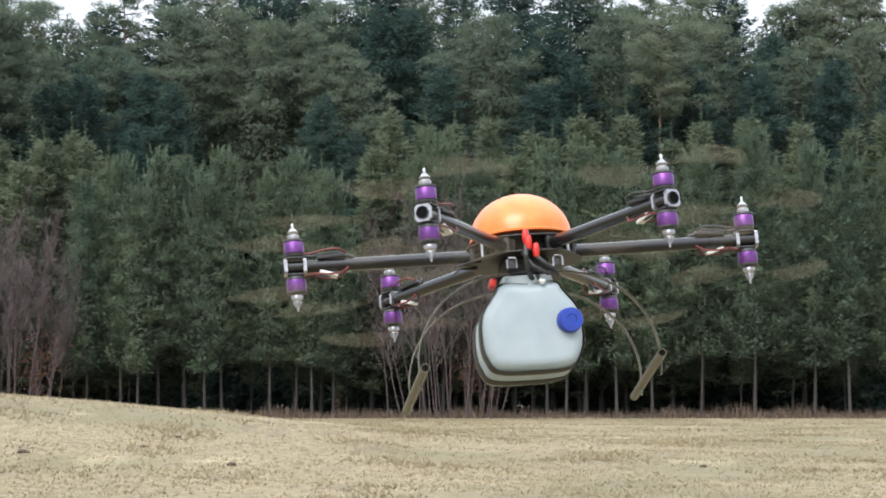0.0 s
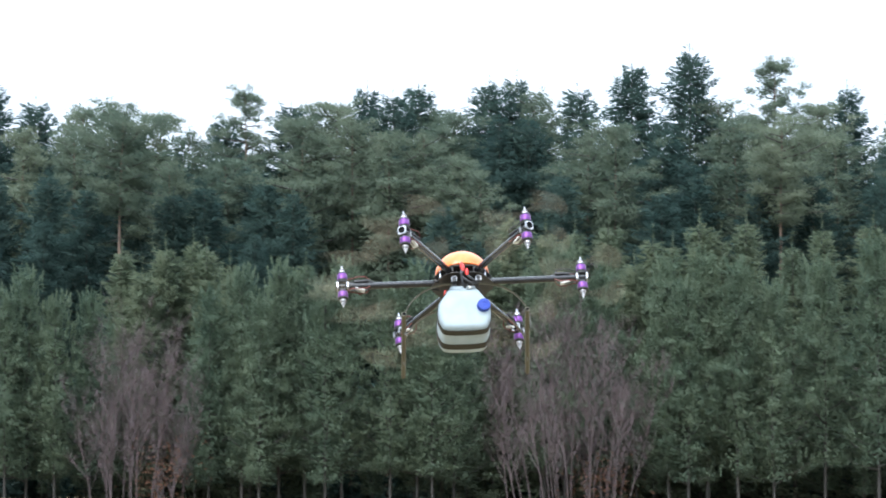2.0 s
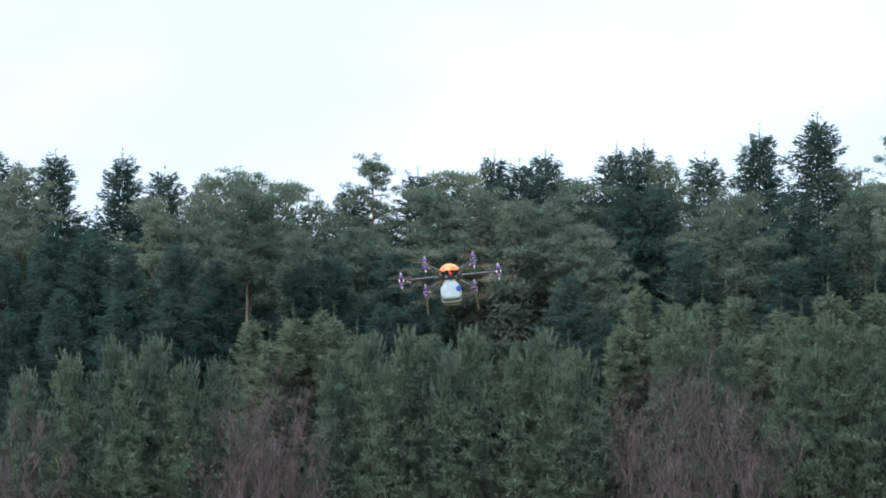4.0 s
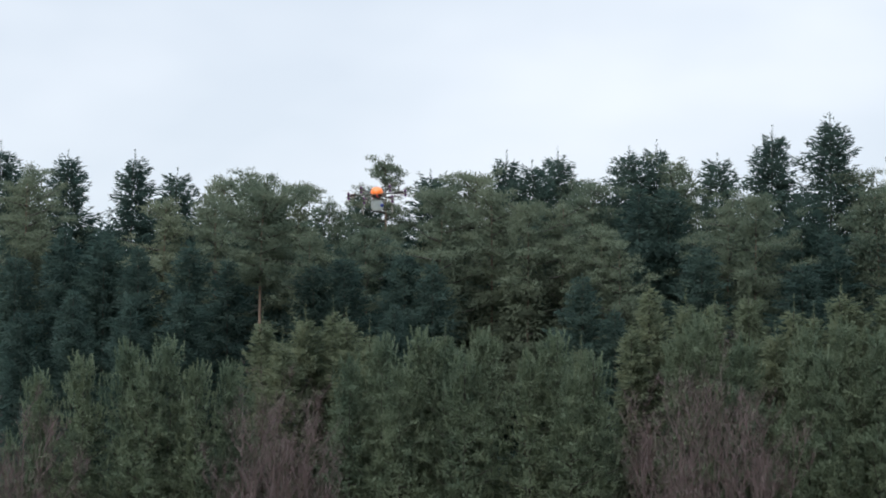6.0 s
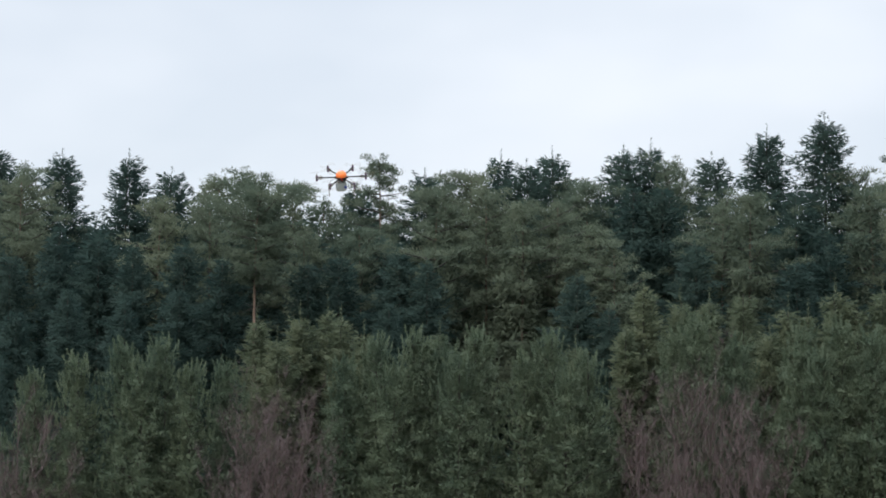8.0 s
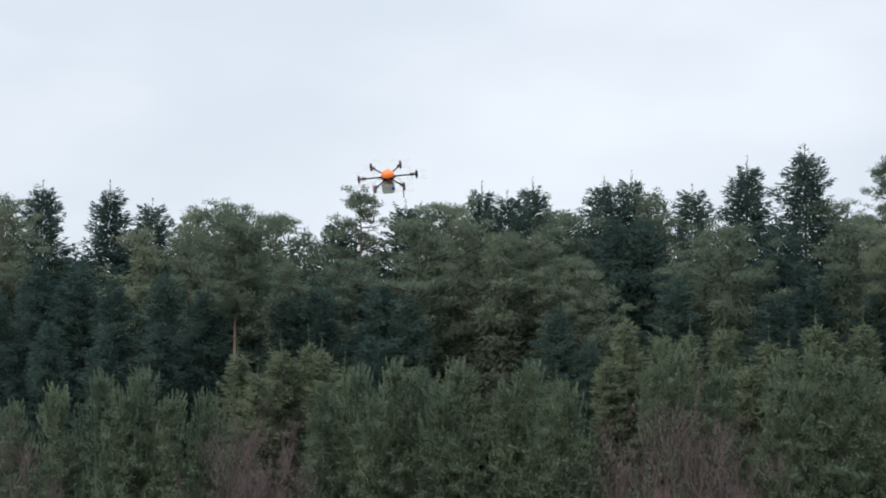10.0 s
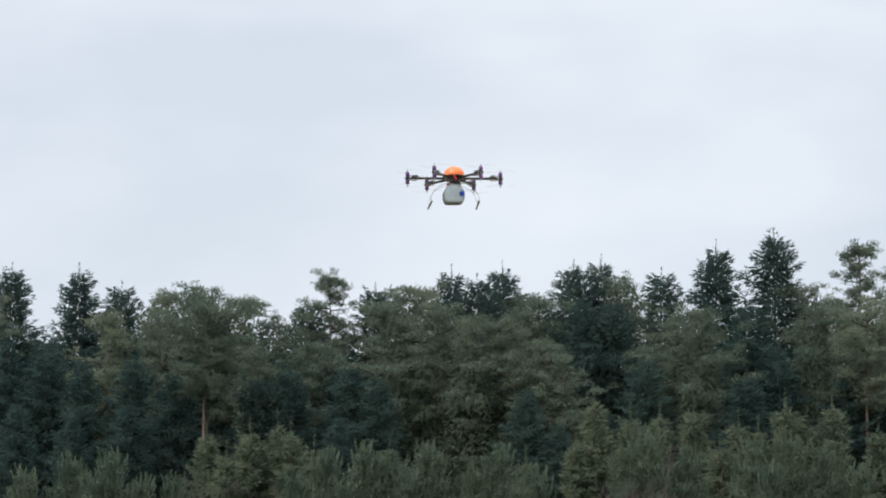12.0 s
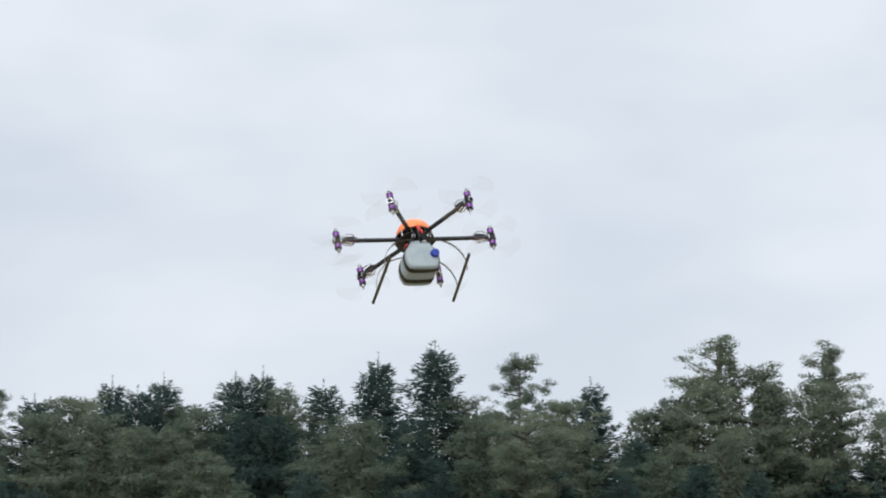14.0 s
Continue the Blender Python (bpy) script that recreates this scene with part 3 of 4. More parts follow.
PINE = "tall pine with layered rounded crown and reddish trunk"
YOUNG = "bushy grey-green young pine with upright shoots at the wood's edge"
SHOOTS = "slim young spruce with yellowish shoots between the pines"
SKY = "dark green spruce tree at the back of the wood"
MIDDLE = "dense dark spruce between the pines"
DEEP = "dark green spruce tree deep in the wood"
STOCK = {
    "spruce": [(spruce, (19, 2.7, 11, 3.0, M["spruce"], 1.0, 0.28, SKY, 0.6, 3.2)), (spruce, (20, 2.9, 12, 4.0, M["spruce"], 1.0, 0.34, SKY, 0.5, 3.1)), (spruce, (19, 2.5, 13, 3.0, M["spruce"], 1.0, 0.26, SKY, 0.6, 3.0)), (spruce, (20, 3.1, 14, 5.0, M["spruce"], 1.0, 0.38, SKY, 0.5, 3.4))],
    "mid_spruce": [(spruce, (15, 2.6, 24, 2.0, M["spruce"], 0.9, 0.20, MIDDLE, 0.45, 2.8)), (spruce, (16, 2.8, 25, 2.0, M["spruce"], 0.9, 0.26, MIDDLE, 0.4, 2.6))],
    "backing": [(spruce, (17, 2.9, 15, 0.4, M["spruce"], 0.34, 0.2, DEEP, 0.4, 4.5, 2.3)), (spruce, (17, 2.7, 16, 0.4, M["spruce"], 0.34, 0.26, DEEP, 0.4, 4.5, 2.3))],
    "understorey": [(spruce, (6, 2.2, 17, 0.2, M["spruce"], 0.45, 0.2, "small dark spruce in the shade under the pines", 0.4, 2.0, 1.6))],
    "young_spruce": [(spruce, (12, 2.3, 21, 1.2, M["young_spruce"], 0.95, 0.24, SHOOTS, 0.7, 1.7)), (spruce, (12, 2.5, 22, 1.5, M["young_spruce"], 0.95, 0.28, SHOOTS, 0.85, 1.6)), (spruce, (12, 2.2, 23, 1.5, M["young_spruce"], 0.95, 0.22, SHOOTS, 0.8, 1.9))],
    "pine": [
        (pine, (19, 7.5, 2.9, 31, 34, 70, M["pine"], M["red_bark"], PINE)),
        (pine, (18, 8.0, 2.8, 32, 32, 70, M["pine"], M["red_bark"], PINE)),
        (pine, (20, 8.5, 3.2, 33, 36, 70, M["pine"], M["red_bark"], PINE)),
        (pine, (18, 7.0, 2.6, 34, 34, 70, M["pine"], M["red_bark"], PINE)),
    ],
    "peaked_pine": [(pine, (22, 11.0, 3.1, 36, 46, 75, M["pine"], M["red_bark"], "tall broad pine with a pointed crown", 0.5, 0.38, 0.13, 0.08, 0.7, True)), (pine, (22, 11.5, 2.9, 37, 36, 75, M["pine"], M["red_bark"], "tall ragged pine with a pointed crown", 0.46, 0.36, 0.13, 0.14, 0.5, True))],
    "stem_pine": [(pine, (18, 13.0, 2.3, 35, 24, 70, M["pine"], M["red_bark"], "tall pine with bare reddish trunk and high crown"))],
    "sparse": [(pine, (20, 11.5, 2.0, 41, 46, 90, M["pine"], M["red_bark"], "tall thin-crowned pine with gaps between its branches", 0.36, 0.42, 0.12, 0.16, 0.0))],
    "young_pine": [
        (young_pine, (9.5, 1.9, 1.6, 51, 54, 42, M["young_pine"], YOUNG)),
        (young_pine, (10, 1.7, 1.75, 52, 56, 42, M["young_pine"], YOUNG)),
        (young_pine, (10, 2.1, 1.65, 53, 54, 42, M["young_pine"], YOUNG)),
    ],
    "rear_pine": [(young_pine, (9.5, 2.0, 1.8, 54, 34, 12, M["young_pine"], "slender young pine in the second row", 2, 0.14))],
    "bare": [(bare_tree, (8.5, 61, 16, 1.7)), (bare_tree, (9.0, 62, 22, 2.4))],
    "copper": [(bare_tree, (3.0, 71, 3, 0.4, "beech_sapling", "small beech with dry copper-brown leaves", 420))],
}
MADE, TURN = {}, {}


def plant(kind, x, y, height, rng, wide=1.0):
    """Sets the next tree of a kind on the ground, scaled to its height."""
    i = TURN.get(kind, 0)
    TURN[kind] = i + 1
    k = i % len(STOCK[kind])
    make, args = STOCK[kind][k]
    s = height / args[0]
    m = pose(x, y, 0.0, 0, 0, float(rng.uniform(0, 360))) @ Matrix.Diagonal((s * wide, s * wide, s, 1))
    if (kind, k) in MADE:
        return copy_thing(MADE[kind, k], m)
    MADE[kind, k] = make(*args)
    MADE[kind, k].scale = (1, 1, 1)
    MADE[kind, k]["unit"] = 1
    first = copy_thing(MADE[kind, k], m)
    return first


def build_forest():
    rng = np.random.default_rng(3)
    sky_spruce = [(-34.3, 134, 21.6), (-30.7, 133, 21.0), (-27.2, 132, 20.8), (-25.5, 134, 20.2), (-16.4, 134, 19.4), (-13.0, 133, 19.9), (-9.4, 134, 20.9), (-8.1, 133, 20.3), (-7.0, 135, 21.2), (-3.5, 134, 21.1), (-2.2, 135, 21.5), (0.7, 134, 20.7), (3.3, 132, 21.7), (6.0, 132, 22.3), (13.6, 134, 20.8), (17.2, 131, 19.7), (22.6, 136, 20.8), (14.8, 125, 17.3), (-4.6, 135, 19.3), (12.2, 136, 19.2)]
    sky_pine = [(-32.0, 131, 20.1), (-23.5, 134, 19.9), (-21.4, 132, 19.9), (-19.4, 131, 19.2), (-11.9, 132, 19.6), (-10.5, 132, 19.8), (-1.2, 131, 20.1), (7.6, 132, 19.7), (26.8, 129, 18.6), (11.8, 131, 19.4), (-17.5, 130, 18.2), (-5.3, 131, 19.0), (-6.0, 134, 19.6), (15.5, 130, 18.9), (9.0, 134, 19.4), (21.5, 129.5, 20.9), (18.0, 129, 20.3), (23.6, 131, 20.3)]
    sparse = [(-15.1, 131, 20.3), (10.2, 133, 21.8)]
    mid_pine = [(-31.4, 128, 19.2), (-24.5, 127, 18.2), (-22.3, 126, 18.2), (-15.5, 126, 16.7), (-17.8, 126, 16.6), (-11.3, 124, 18.2), (-9.4, 125, 18.4), (-7.8, 123, 17.6), (-6.2, 125, 17.7), (-4.6, 123, 16.3), (-3.7, 122, 15.6), (2.3, 123, 17.9), (1.3, 126, 18.0), (7.4, 125, 18.2), (9.6, 123, 17.0), (15.6, 122, 16.0), (18.4, 123, 17.2), (12.0, 125, 17.6)]
    mid_spruce = [(-30.4, 122, 15.2), (-28.7, 124, 16.7), (-26.7, 123, 16.1), (-24.9, 122, 15.5), (-22.6, 122, 15.6), (-20.7, 121, 14.8), (-22.2, 118.6, 13.2), (-26.9, 118, 13.2), (-28.9, 117, 12.2), (-24.4, 118, 12.7), (-13.1, 122, 15.2), (-11.7, 121, 14.6), (-15.6, 121.5, 15.0), (-5.1, 119, 13.8), (-1.6, 128, 18.6), (-2.9, 128, 18.6), (-0.1, 122, 15.5), (4.5, 128, 18.3), (5.8, 124, 15.7), (-13.1, 118.6, 12.6), (-17.0, 121.5, 14.7), (-3.7, 118, 12.2), (4.2, 120, 14.5), (8.4, 120, 14.8), (10.8, 121, 15.4), (13.6, 120, 15.0), (16.8, 120, 15.6), (19.4, 120, 15.2)]
    shoots = [(-18.2, 115, 11.9), (-16.4, 115, 12.2), (-15.4, 116, 12.5), (-14.7, 115, 12.0), (-13.6, 114, 11.4), (-17.1, 113.4, 11.0), (-10.4, 113, 11.2), (-4.9, 113, 10.7), (-2.2, 115, 13.4), (-2.9, 114, 11.4), (-0.7, 115, 12.8), (-0.1, 114, 11.7), (0.5, 116, 12.8), (1.9, 116, 13.2), (3.7, 115, 12.4), (4.5, 115, 12.1), (5.6, 115, 13.2), (6.5, 115, 12.4), (7.5, 115, 13.1), (2.9, 114, 11.4), (9.3, 114, 12.0), (10.6, 115, 12.8), (12.8, 116, 13.2), (14.8, 115, 12.8), (17.0, 116, 12.6), (18.5, 116, 13.4)]
    front = [(-26.5, 110.5, 8.9), (-24.6, 110, 9.6), (-22.9, 110.5, 10.2), (-21.9, 109.6, 9.3), (-21.3, 110.7, 10.3), (-20.0, 110, 9.3), (-18.8, 111, 9.3), (-14.0, 110.5, 9.5), (-12.7, 110.8, 10.4), (-11.2, 110.8, 10.5), (-11.9, 109.5, 9.2), (-10.2, 111, 10.1), (-8.7, 110.6, 10.5), (-9.3, 109.6, 9.5), (-6.8, 110.2, 9.7), (-5.8, 110.6, 10.4), (-4.3, 110.6, 9.7), (-5.1, 109.5, 9.0), (-0.8, 112, 10.5), (0.0, 112, 11.3), (1.5, 112, 10.4), (4.1, 110.6, 10.6), (4.8, 109.6, 9.7), (5.6, 110.6, 11.0), (6.8, 110, 10.4), (8.2, 110, 9.7), (10.2, 111, 10.7), (12.2, 110, 11.2), (14.6, 110.4, 10.8), (15.9, 109.8, 10.4), (17.4, 110, 9.7), (19.0, 110.3, 10.3)]
    for kind, rows, wide in (("spruce", sky_spruce, 1.0), ("pine", sky_pine, 1.0), ("sparse", sparse, 1.0), ("pine", mid_pine, 1.0), ("mid_spruce", mid_spruce, 1.0), ("young_spruce", shoots, 1.0), ("young_pine", front, 1.0)):
        for x, y, h in rows:
            plant(kind, x, y, h + (0.3 if y > 127 else 0.0), rng, wide)
    for x, y, h in ((19.6, 130, 22.7), (25.0, 133, 22.8)):
        plant("peaked_pine", x, y, h, rng)
    for x, y, h in ((-18.6, 119.6, 17.9), (9.4, 119.6, 17.2)):
        plant("stem_pine", x, y, h, rng)
    for x, y, h in ((-16.7, 109.0, 8.7), (0.2, 109.0, 9.3), (-27.3, 109.2, 8.1)):
        plant("bare", x, y, h, rng)
    for x, y, h in ((-15.4, 108.2, 3.7), (1.4, 108.3, 3.1)):
        plant("copper", x, y, h, rng)
    # trees that fill the rows behind
    for x in np.arange(-36, 30, 2.0):
        plant("backing", float(x + rng.normal(0, 0.4)), float(129 + rng.normal(0, 1.0)), float(rng.uniform(15.5, 17.2)), rng)
    for x in np.arange(-38, 33, 1.7):
        plant("backing", float(x + rng.normal(0, 0.4)), float(140 + rng.normal(0, 1.5)), float(rng.uniform(17.8, 19.0)), rng, 1.2)
    for x in np.arange(-28, 22, 2.2):
        plant("rear_pine", float(x + rng.normal(0, 0.5)), float(113.0 + rng.normal(0, 0.4)), float(rng.uniform(5.5, 7.0)), rng)
    for x in np.arange(-34, 27, 2.2):
        plant("understorey", float(x + rng.normal(0, 0.4)), float(124.5 + rng.normal(0, 1.0)), float(rng.uniform(4.5, 7.0)), rng, 1.2)
    for x in np.arange(-30, 24, 1.9):
        plant("understorey", float(x + rng.normal(0, 0.4)), float(117 + rng.normal(0, 1.0)), float(rng.uniform(4.5, 7.5)), rng)
    for proto in MADE.values():
        for o in (*proto.children_recursive, proto):
            bpy.data.objects.remove(o)


# ---- the flying machine ----
ARM = 0.5  # hub's centre to motor axis
ANGLES = (-0.6, 59.4, 120.9, 180.4, 240.4, 299.4)  # degrees of the arms about the hub


def build_jug(drone):
    """A jerrycan lying on its side under the hub, its capped end outwards."""
    half = ((0.058, 0.098), (0.074, 0.078), (0.098, 0.046), (0.108, 0.020), (0.1095, -0.028), (0.101, -0.062), (0.078, -0.089))
    outline = [(-x, z) for x, z in half] + [(0.0, -0.094)] + list(half[::-1]) + [(0.0, 0.094)]
    loops = ((-0.112, 0.74), (-0.1110, 0.84), (-0.106, 0.92), (-0.096, 0.975), (-0.082, 1.0), (-0.052, 1.0), (-0.048, 0.985), (-0.008, 0.985), (-0.004, 1.0), (0.05, 1.0), (0.088, 1.0), (0.106, 0.97), (0.118, 0.90), (0.123, 0.75), (0.124, 0.5))
    centre = Vector((-0.006, 0, -0.183))

    def section(y, s, grow=0.0):
        pts, n = [], len(outline)
        for k in range(n):
            a, b, c, d = (Vector(outline[(k + j) % n]) for j in (-1, 0, 1, 2))
            for t in (0.0, 0.25, 0.5, 0.75):  # a smooth closed curve through the outline
                p = 0.5 * (2 * b + (c - a) * t + (2 * a - 5 * b + 4 * c - d) * t * t + (3 * b - a - 3 * c + d) * t ** 3)
                p = p * s + p.normalized() * grow
                pts.append(centre + Vector((p.x, y, p.y)))
        return pts

    bm = bmesh.new()
    rings = [[bm.verts.new(p) for p in section(y, s)] for y, s in loops]
    for a, b in zip(rings, rings[1:]):
        for k in range(len(a)):
            bm.faces.new((a[k], a[(k + 1) % len(a)], b[(k + 1) % len(a)], b[k]))
    bm.faces.new(rings[0])
    bm.faces.new(rings[-1])
    jug = part("jerrycan", bm, M["jug"], drone, "milky white plastic jerrycan strapped under the hub")
    # moulded shoulder and grip on top
    part("shoulder", box(0.112, 0.150, 0.042, pose(-0.006, -0.018, -0.085), 0.013), M["jug"], jug)
    part("grip", tube([(0.0, -0.095, -0.112), (0.0, -0.075, -0.082), (0.0, -0.02, -0.076), (0.0, 0.04, -0.082), (0.0, 0.06, -0.10)], [0.016, 0.015, 0.014, 0.015, 0.016], 10), M["jug"], jug)
    for y, half in ((-0.074, 0.020), (0.048, 0.022)):
        bm = bmesh.new()
        rows = [[bm.verts.new(p) for p in section(y + dy, 1.0, g)] for dy, g in ((-half, 0.0012), (-half + 0.001, 0.0028), (half - 0.001, 0.0028), (half, 0.0012))]
        for a, b in zip(rows, rows[1:]):
            for k in range(len(a)):
                bm.faces.new((a[k], a[(k + 1) % len(a)], b[(k + 1) % len(a)], b[k]))
        part("strap", bm, M["strap"], jug, "dark olive webbing strap")
    m = pose(0.072, -0.104, -0.176, 94, 0, 6)
    bm = turned(((0.024, -0.004), (0.024, 0.006), (0.0275, 0.007), (0.0275, 0.011), (0.0262, 0.012), (0.0262, 0.028), (0.0245, 0.031), (0.012, 0.0315), (0.011, 0.030), (0.0, 0.030)), 40)
    for v in bm.verts:  # ribbed rim
        r = math.hypot(v.co.x, v.co.y)
        if r > 0.026 and v.co.z > 0.0115:
            v.co.x, v.co.y = v.co.x * (1.012 if v.index % 2 else 0.99), v.co.y * (1.012 if v.index % 2 else 0.99)
    bmesh.ops.transform(bm, matrix=m, verts=bm.verts)
    part("cap", bm, M["blue"], jug, "blue screw cap")


def build_motor(drone, x, y, up):
    s = 1 if up else -1
    place = Matrix.Translation((x, y, 0)) @ Matrix.Diagonal((1, 1, s, 1))

    def piece(name, profile, mat, parent, label="", sides=24):
        bm = turned(profile, sides)
        bmesh.ops.transform(bm, matrix=place, verts=bm.verts)
        return part(name, bm, mat, parent, label)

    motor = piece("motor", ((0.0, 0.022), (0.0185, 0.022), (0.020, 0.024), (0.020, 0.029), (0.0, 0.029)), M["black"], drone, "purple and black outrunner motor")
    piece("bell", ((0.017, 0.029), (0.0212, 0.030), (0.0216, 0.032), (0.0216, 0.053), (0.0205, 0.055), (0.0, 0.055)), M["purple"], motor, "purple anodised motor bell", 32)
    piece("end_ring", ((0.0, 0.0551), (0.0220, 0.0551), (0.0226, 0.0565), (0.0215, 0.060), (0.014, 0.0625), (0.0, 0.0625)), M["black"], motor, "", 32)
    piece("collar", ((0.0, 0.0626), (0.0125, 0.0626), (0.0130, 0.064), (0.0130, 0.0695), (0.0115, 0.0705), (0.0115, 0.072), (0.0, 0.072)), M["alloy"], motor, "bright propeller collar")
    if up:
        cone = ((0.0, 0.077), (0.0120, 0.077), (0.0122, 0.0785), (0.0098, 0.0800), (0.0078, 0.0830), (0.0050, 0.0858), (0.0032, 0.0870), (0.0030, 0.0965), (0.0018, 0.0985), (0.0, 0.0985))
    else:
        cone = ((0.0, 0.077), (0.0100, 0.077), (0.0102, 0.0790), (0.0070, 0.0798), (0.0085, 0.0812), (0.0085, 0.0830), (0.0055, 0.0838), (0.0068, 0.0852), (0.0068, 0.0872), (0.0036, 0.0882), (0.0030, 0.0925), (0.0022, 0.0932), (0.0020, 0.0985), (0.0, 0.099))
    piece("spinner", cone, M["alloy"], motor, "bright pointed spinner nut")
    return motor


def propeller_mesh():
    """Two twisted blades drawn out by their fast spin: a thin clear fan on either side of a small boss."""
    bm = turned(((0.0, -0.003), (0.009, -0.003), (0.009, 0.003), (0.0, 0.003)), 12)
    for sgn in (0, math.pi):
        rows = []
        for r, chord in ((0.008, 0.012), (0.04, 0.024), (0.075, 0.026), (0.11, 0.022), (0.145, 0.017), (0.168, 0.010), (0.175, 0.004)):
            row = []
            for k in range(13):
                a = sgn + radians(-44 + 88 * k / 12) * (0.7 + 0.3 * r / 0.175)
                row.append(bm.verts.new((r * math.cos(a), r * math.sin(a), chord * 0.13 * (k / 6 - 1))))
            rows.append(row)
        for p, q in zip(rows, rows[1:]):
            for k in range(12):
                bm.faces.new((p[k], p[k + 1], q[k + 1], q[k]))
    me = bpy.data.meshes.new("propeller")
    bm.to_mesh(me)
    bm.free()
    me.materials.append(M["blade"])
    return me


def build_arm(drone, angle, rng):
    """Carbon tube with two square clamps at its end, the speed controller, its plate and its leads."""
    turn = Matrix.Rotation(angle, 4, "Z")

    def put(name, bm, mat, parent, label="", smooth=True):
        bmesh.ops.transform(bm, matrix=turn, verts=bm.verts)
        return part(name, bm, mat, parent, label, smooth)

    bm = bmesh.new()
    rings = []
    for x, r in ((0.075, 0.0140), (0.527, 0.0140), (0.527, 0.0118), (0.500, 0.0118)):
        rings.append([bm.verts.new((x, r * math.cos(a), r * math.sin(a))) for a in (2 * math.pi * k / 20 for k in range(20))])
    for a, b in zip(rings, rings[1:]):
        for k in range(20):
            bm.faces.new((a[k], a[(k + 1) % 20], b[(k + 1) % 20], b[k]))
    bm.faces.new(rings[0])
    bm.faces.new(rings[-1])
    arm = put("arm", bm, M["carbon"], drone, "black carbon tube arm")
    # solid black plug; its colour stands for the shade inside the tube
    put("bore", tube([(0.501, 0, 0), (0.5245, 0, 0)], 0.0116, 16), M["bore"], arm, "black plug for the shade in the tube's hollow end")
    for x in (0.479, 0.521):
        bm = bmesh.new()  # a square plate with a round hole
        loops = []
        for xx in (x - 0.0035, x + 0.0035):
            inner = [bm.verts.new((xx, 0.0142 * math.cos(a), 0.0142 * math.sin(a))) for a in (2 * math.pi * (k + 0.5) / 16 for k in range(16))]
            outer = []
            for k in range(16):
                a = 2 * math.pi * (k + 0.5) / 16
                c, s = math.cos(a), math.sin(a)
                q = 0.018 / max(abs(c), abs(s))
                outer.append(bm.verts.new((xx, max(-0.018, min(0.018, c * q)), max(-0.018, min(0.018, s * q)))))
            loops.append((inner, outer))
        (i1, o1), (i2, o2) = loops
        for k in range(16):
            j = (k + 1) % 16
            for quad in ((i1[k], i1[j], o1[j], o1[k]), (i2[k], i2[j], o2[j], o2[k]), (i1[k], i1[j], i2[j], i2[k]), (o1[k], o1[j], o2[j], o2[k])):
                bm.faces.new(quad)
        put("clamp", bm, M["alloy"], arm, "bright square aluminium clamp", False)
    for z in (0.0185, -0.0185):
        put("motor_plate", box(0.036, 0.036, 0.004, pose(0.5, 0, z)), M["black"], arm)
    put("speed_controller", box(0.062, 0.026, 0.008, pose(0.420, 0, 0.019, 0, 3, 0)), M["black"], arm, "black speed controller under shrink wrap")
    put("heat_sink", box(0.040, 0.022, 0.007, pose(0.428, 0.002, -0.020, 8, -16, 0)), M["label"], arm, "pale grey heat sink")
    put("lead_sleeve", tube([(0.372, 0.004, 0.015), (0.382, 0.004, 0.019), (0.392, 0.003, 0.020)], 0.004, 8), M["black"], arm)
    for k in (-1, 0, 1):
        z0 = 0.021 + 0.004 * abs(k)
        put("lead", tube([(0.388, 0.010 * k, z0), (0.405, 0.019 * k, z0 + 0.008), (0.435, 0.024 * k, z0 + 0.006), (0.462, 0.017 * k, z0 + 0.001), (0.480, 0.008 * k, z0 + 0.002)], 0.0022, 6), M["red_lead"] if k > 0 else M["black"], arm)
        put("lead", tube([(0.385, 0.011 * k, -0.008), (0.402, 0.021 * k, -0.022), (0.43, 0.025 * k, -0.024), (0.46, 0.016 * k, -0.019), (0.480, 0.007 * k, -0.022)], 0.0022, 6), M["red_lead"] if k else M["black"], arm)


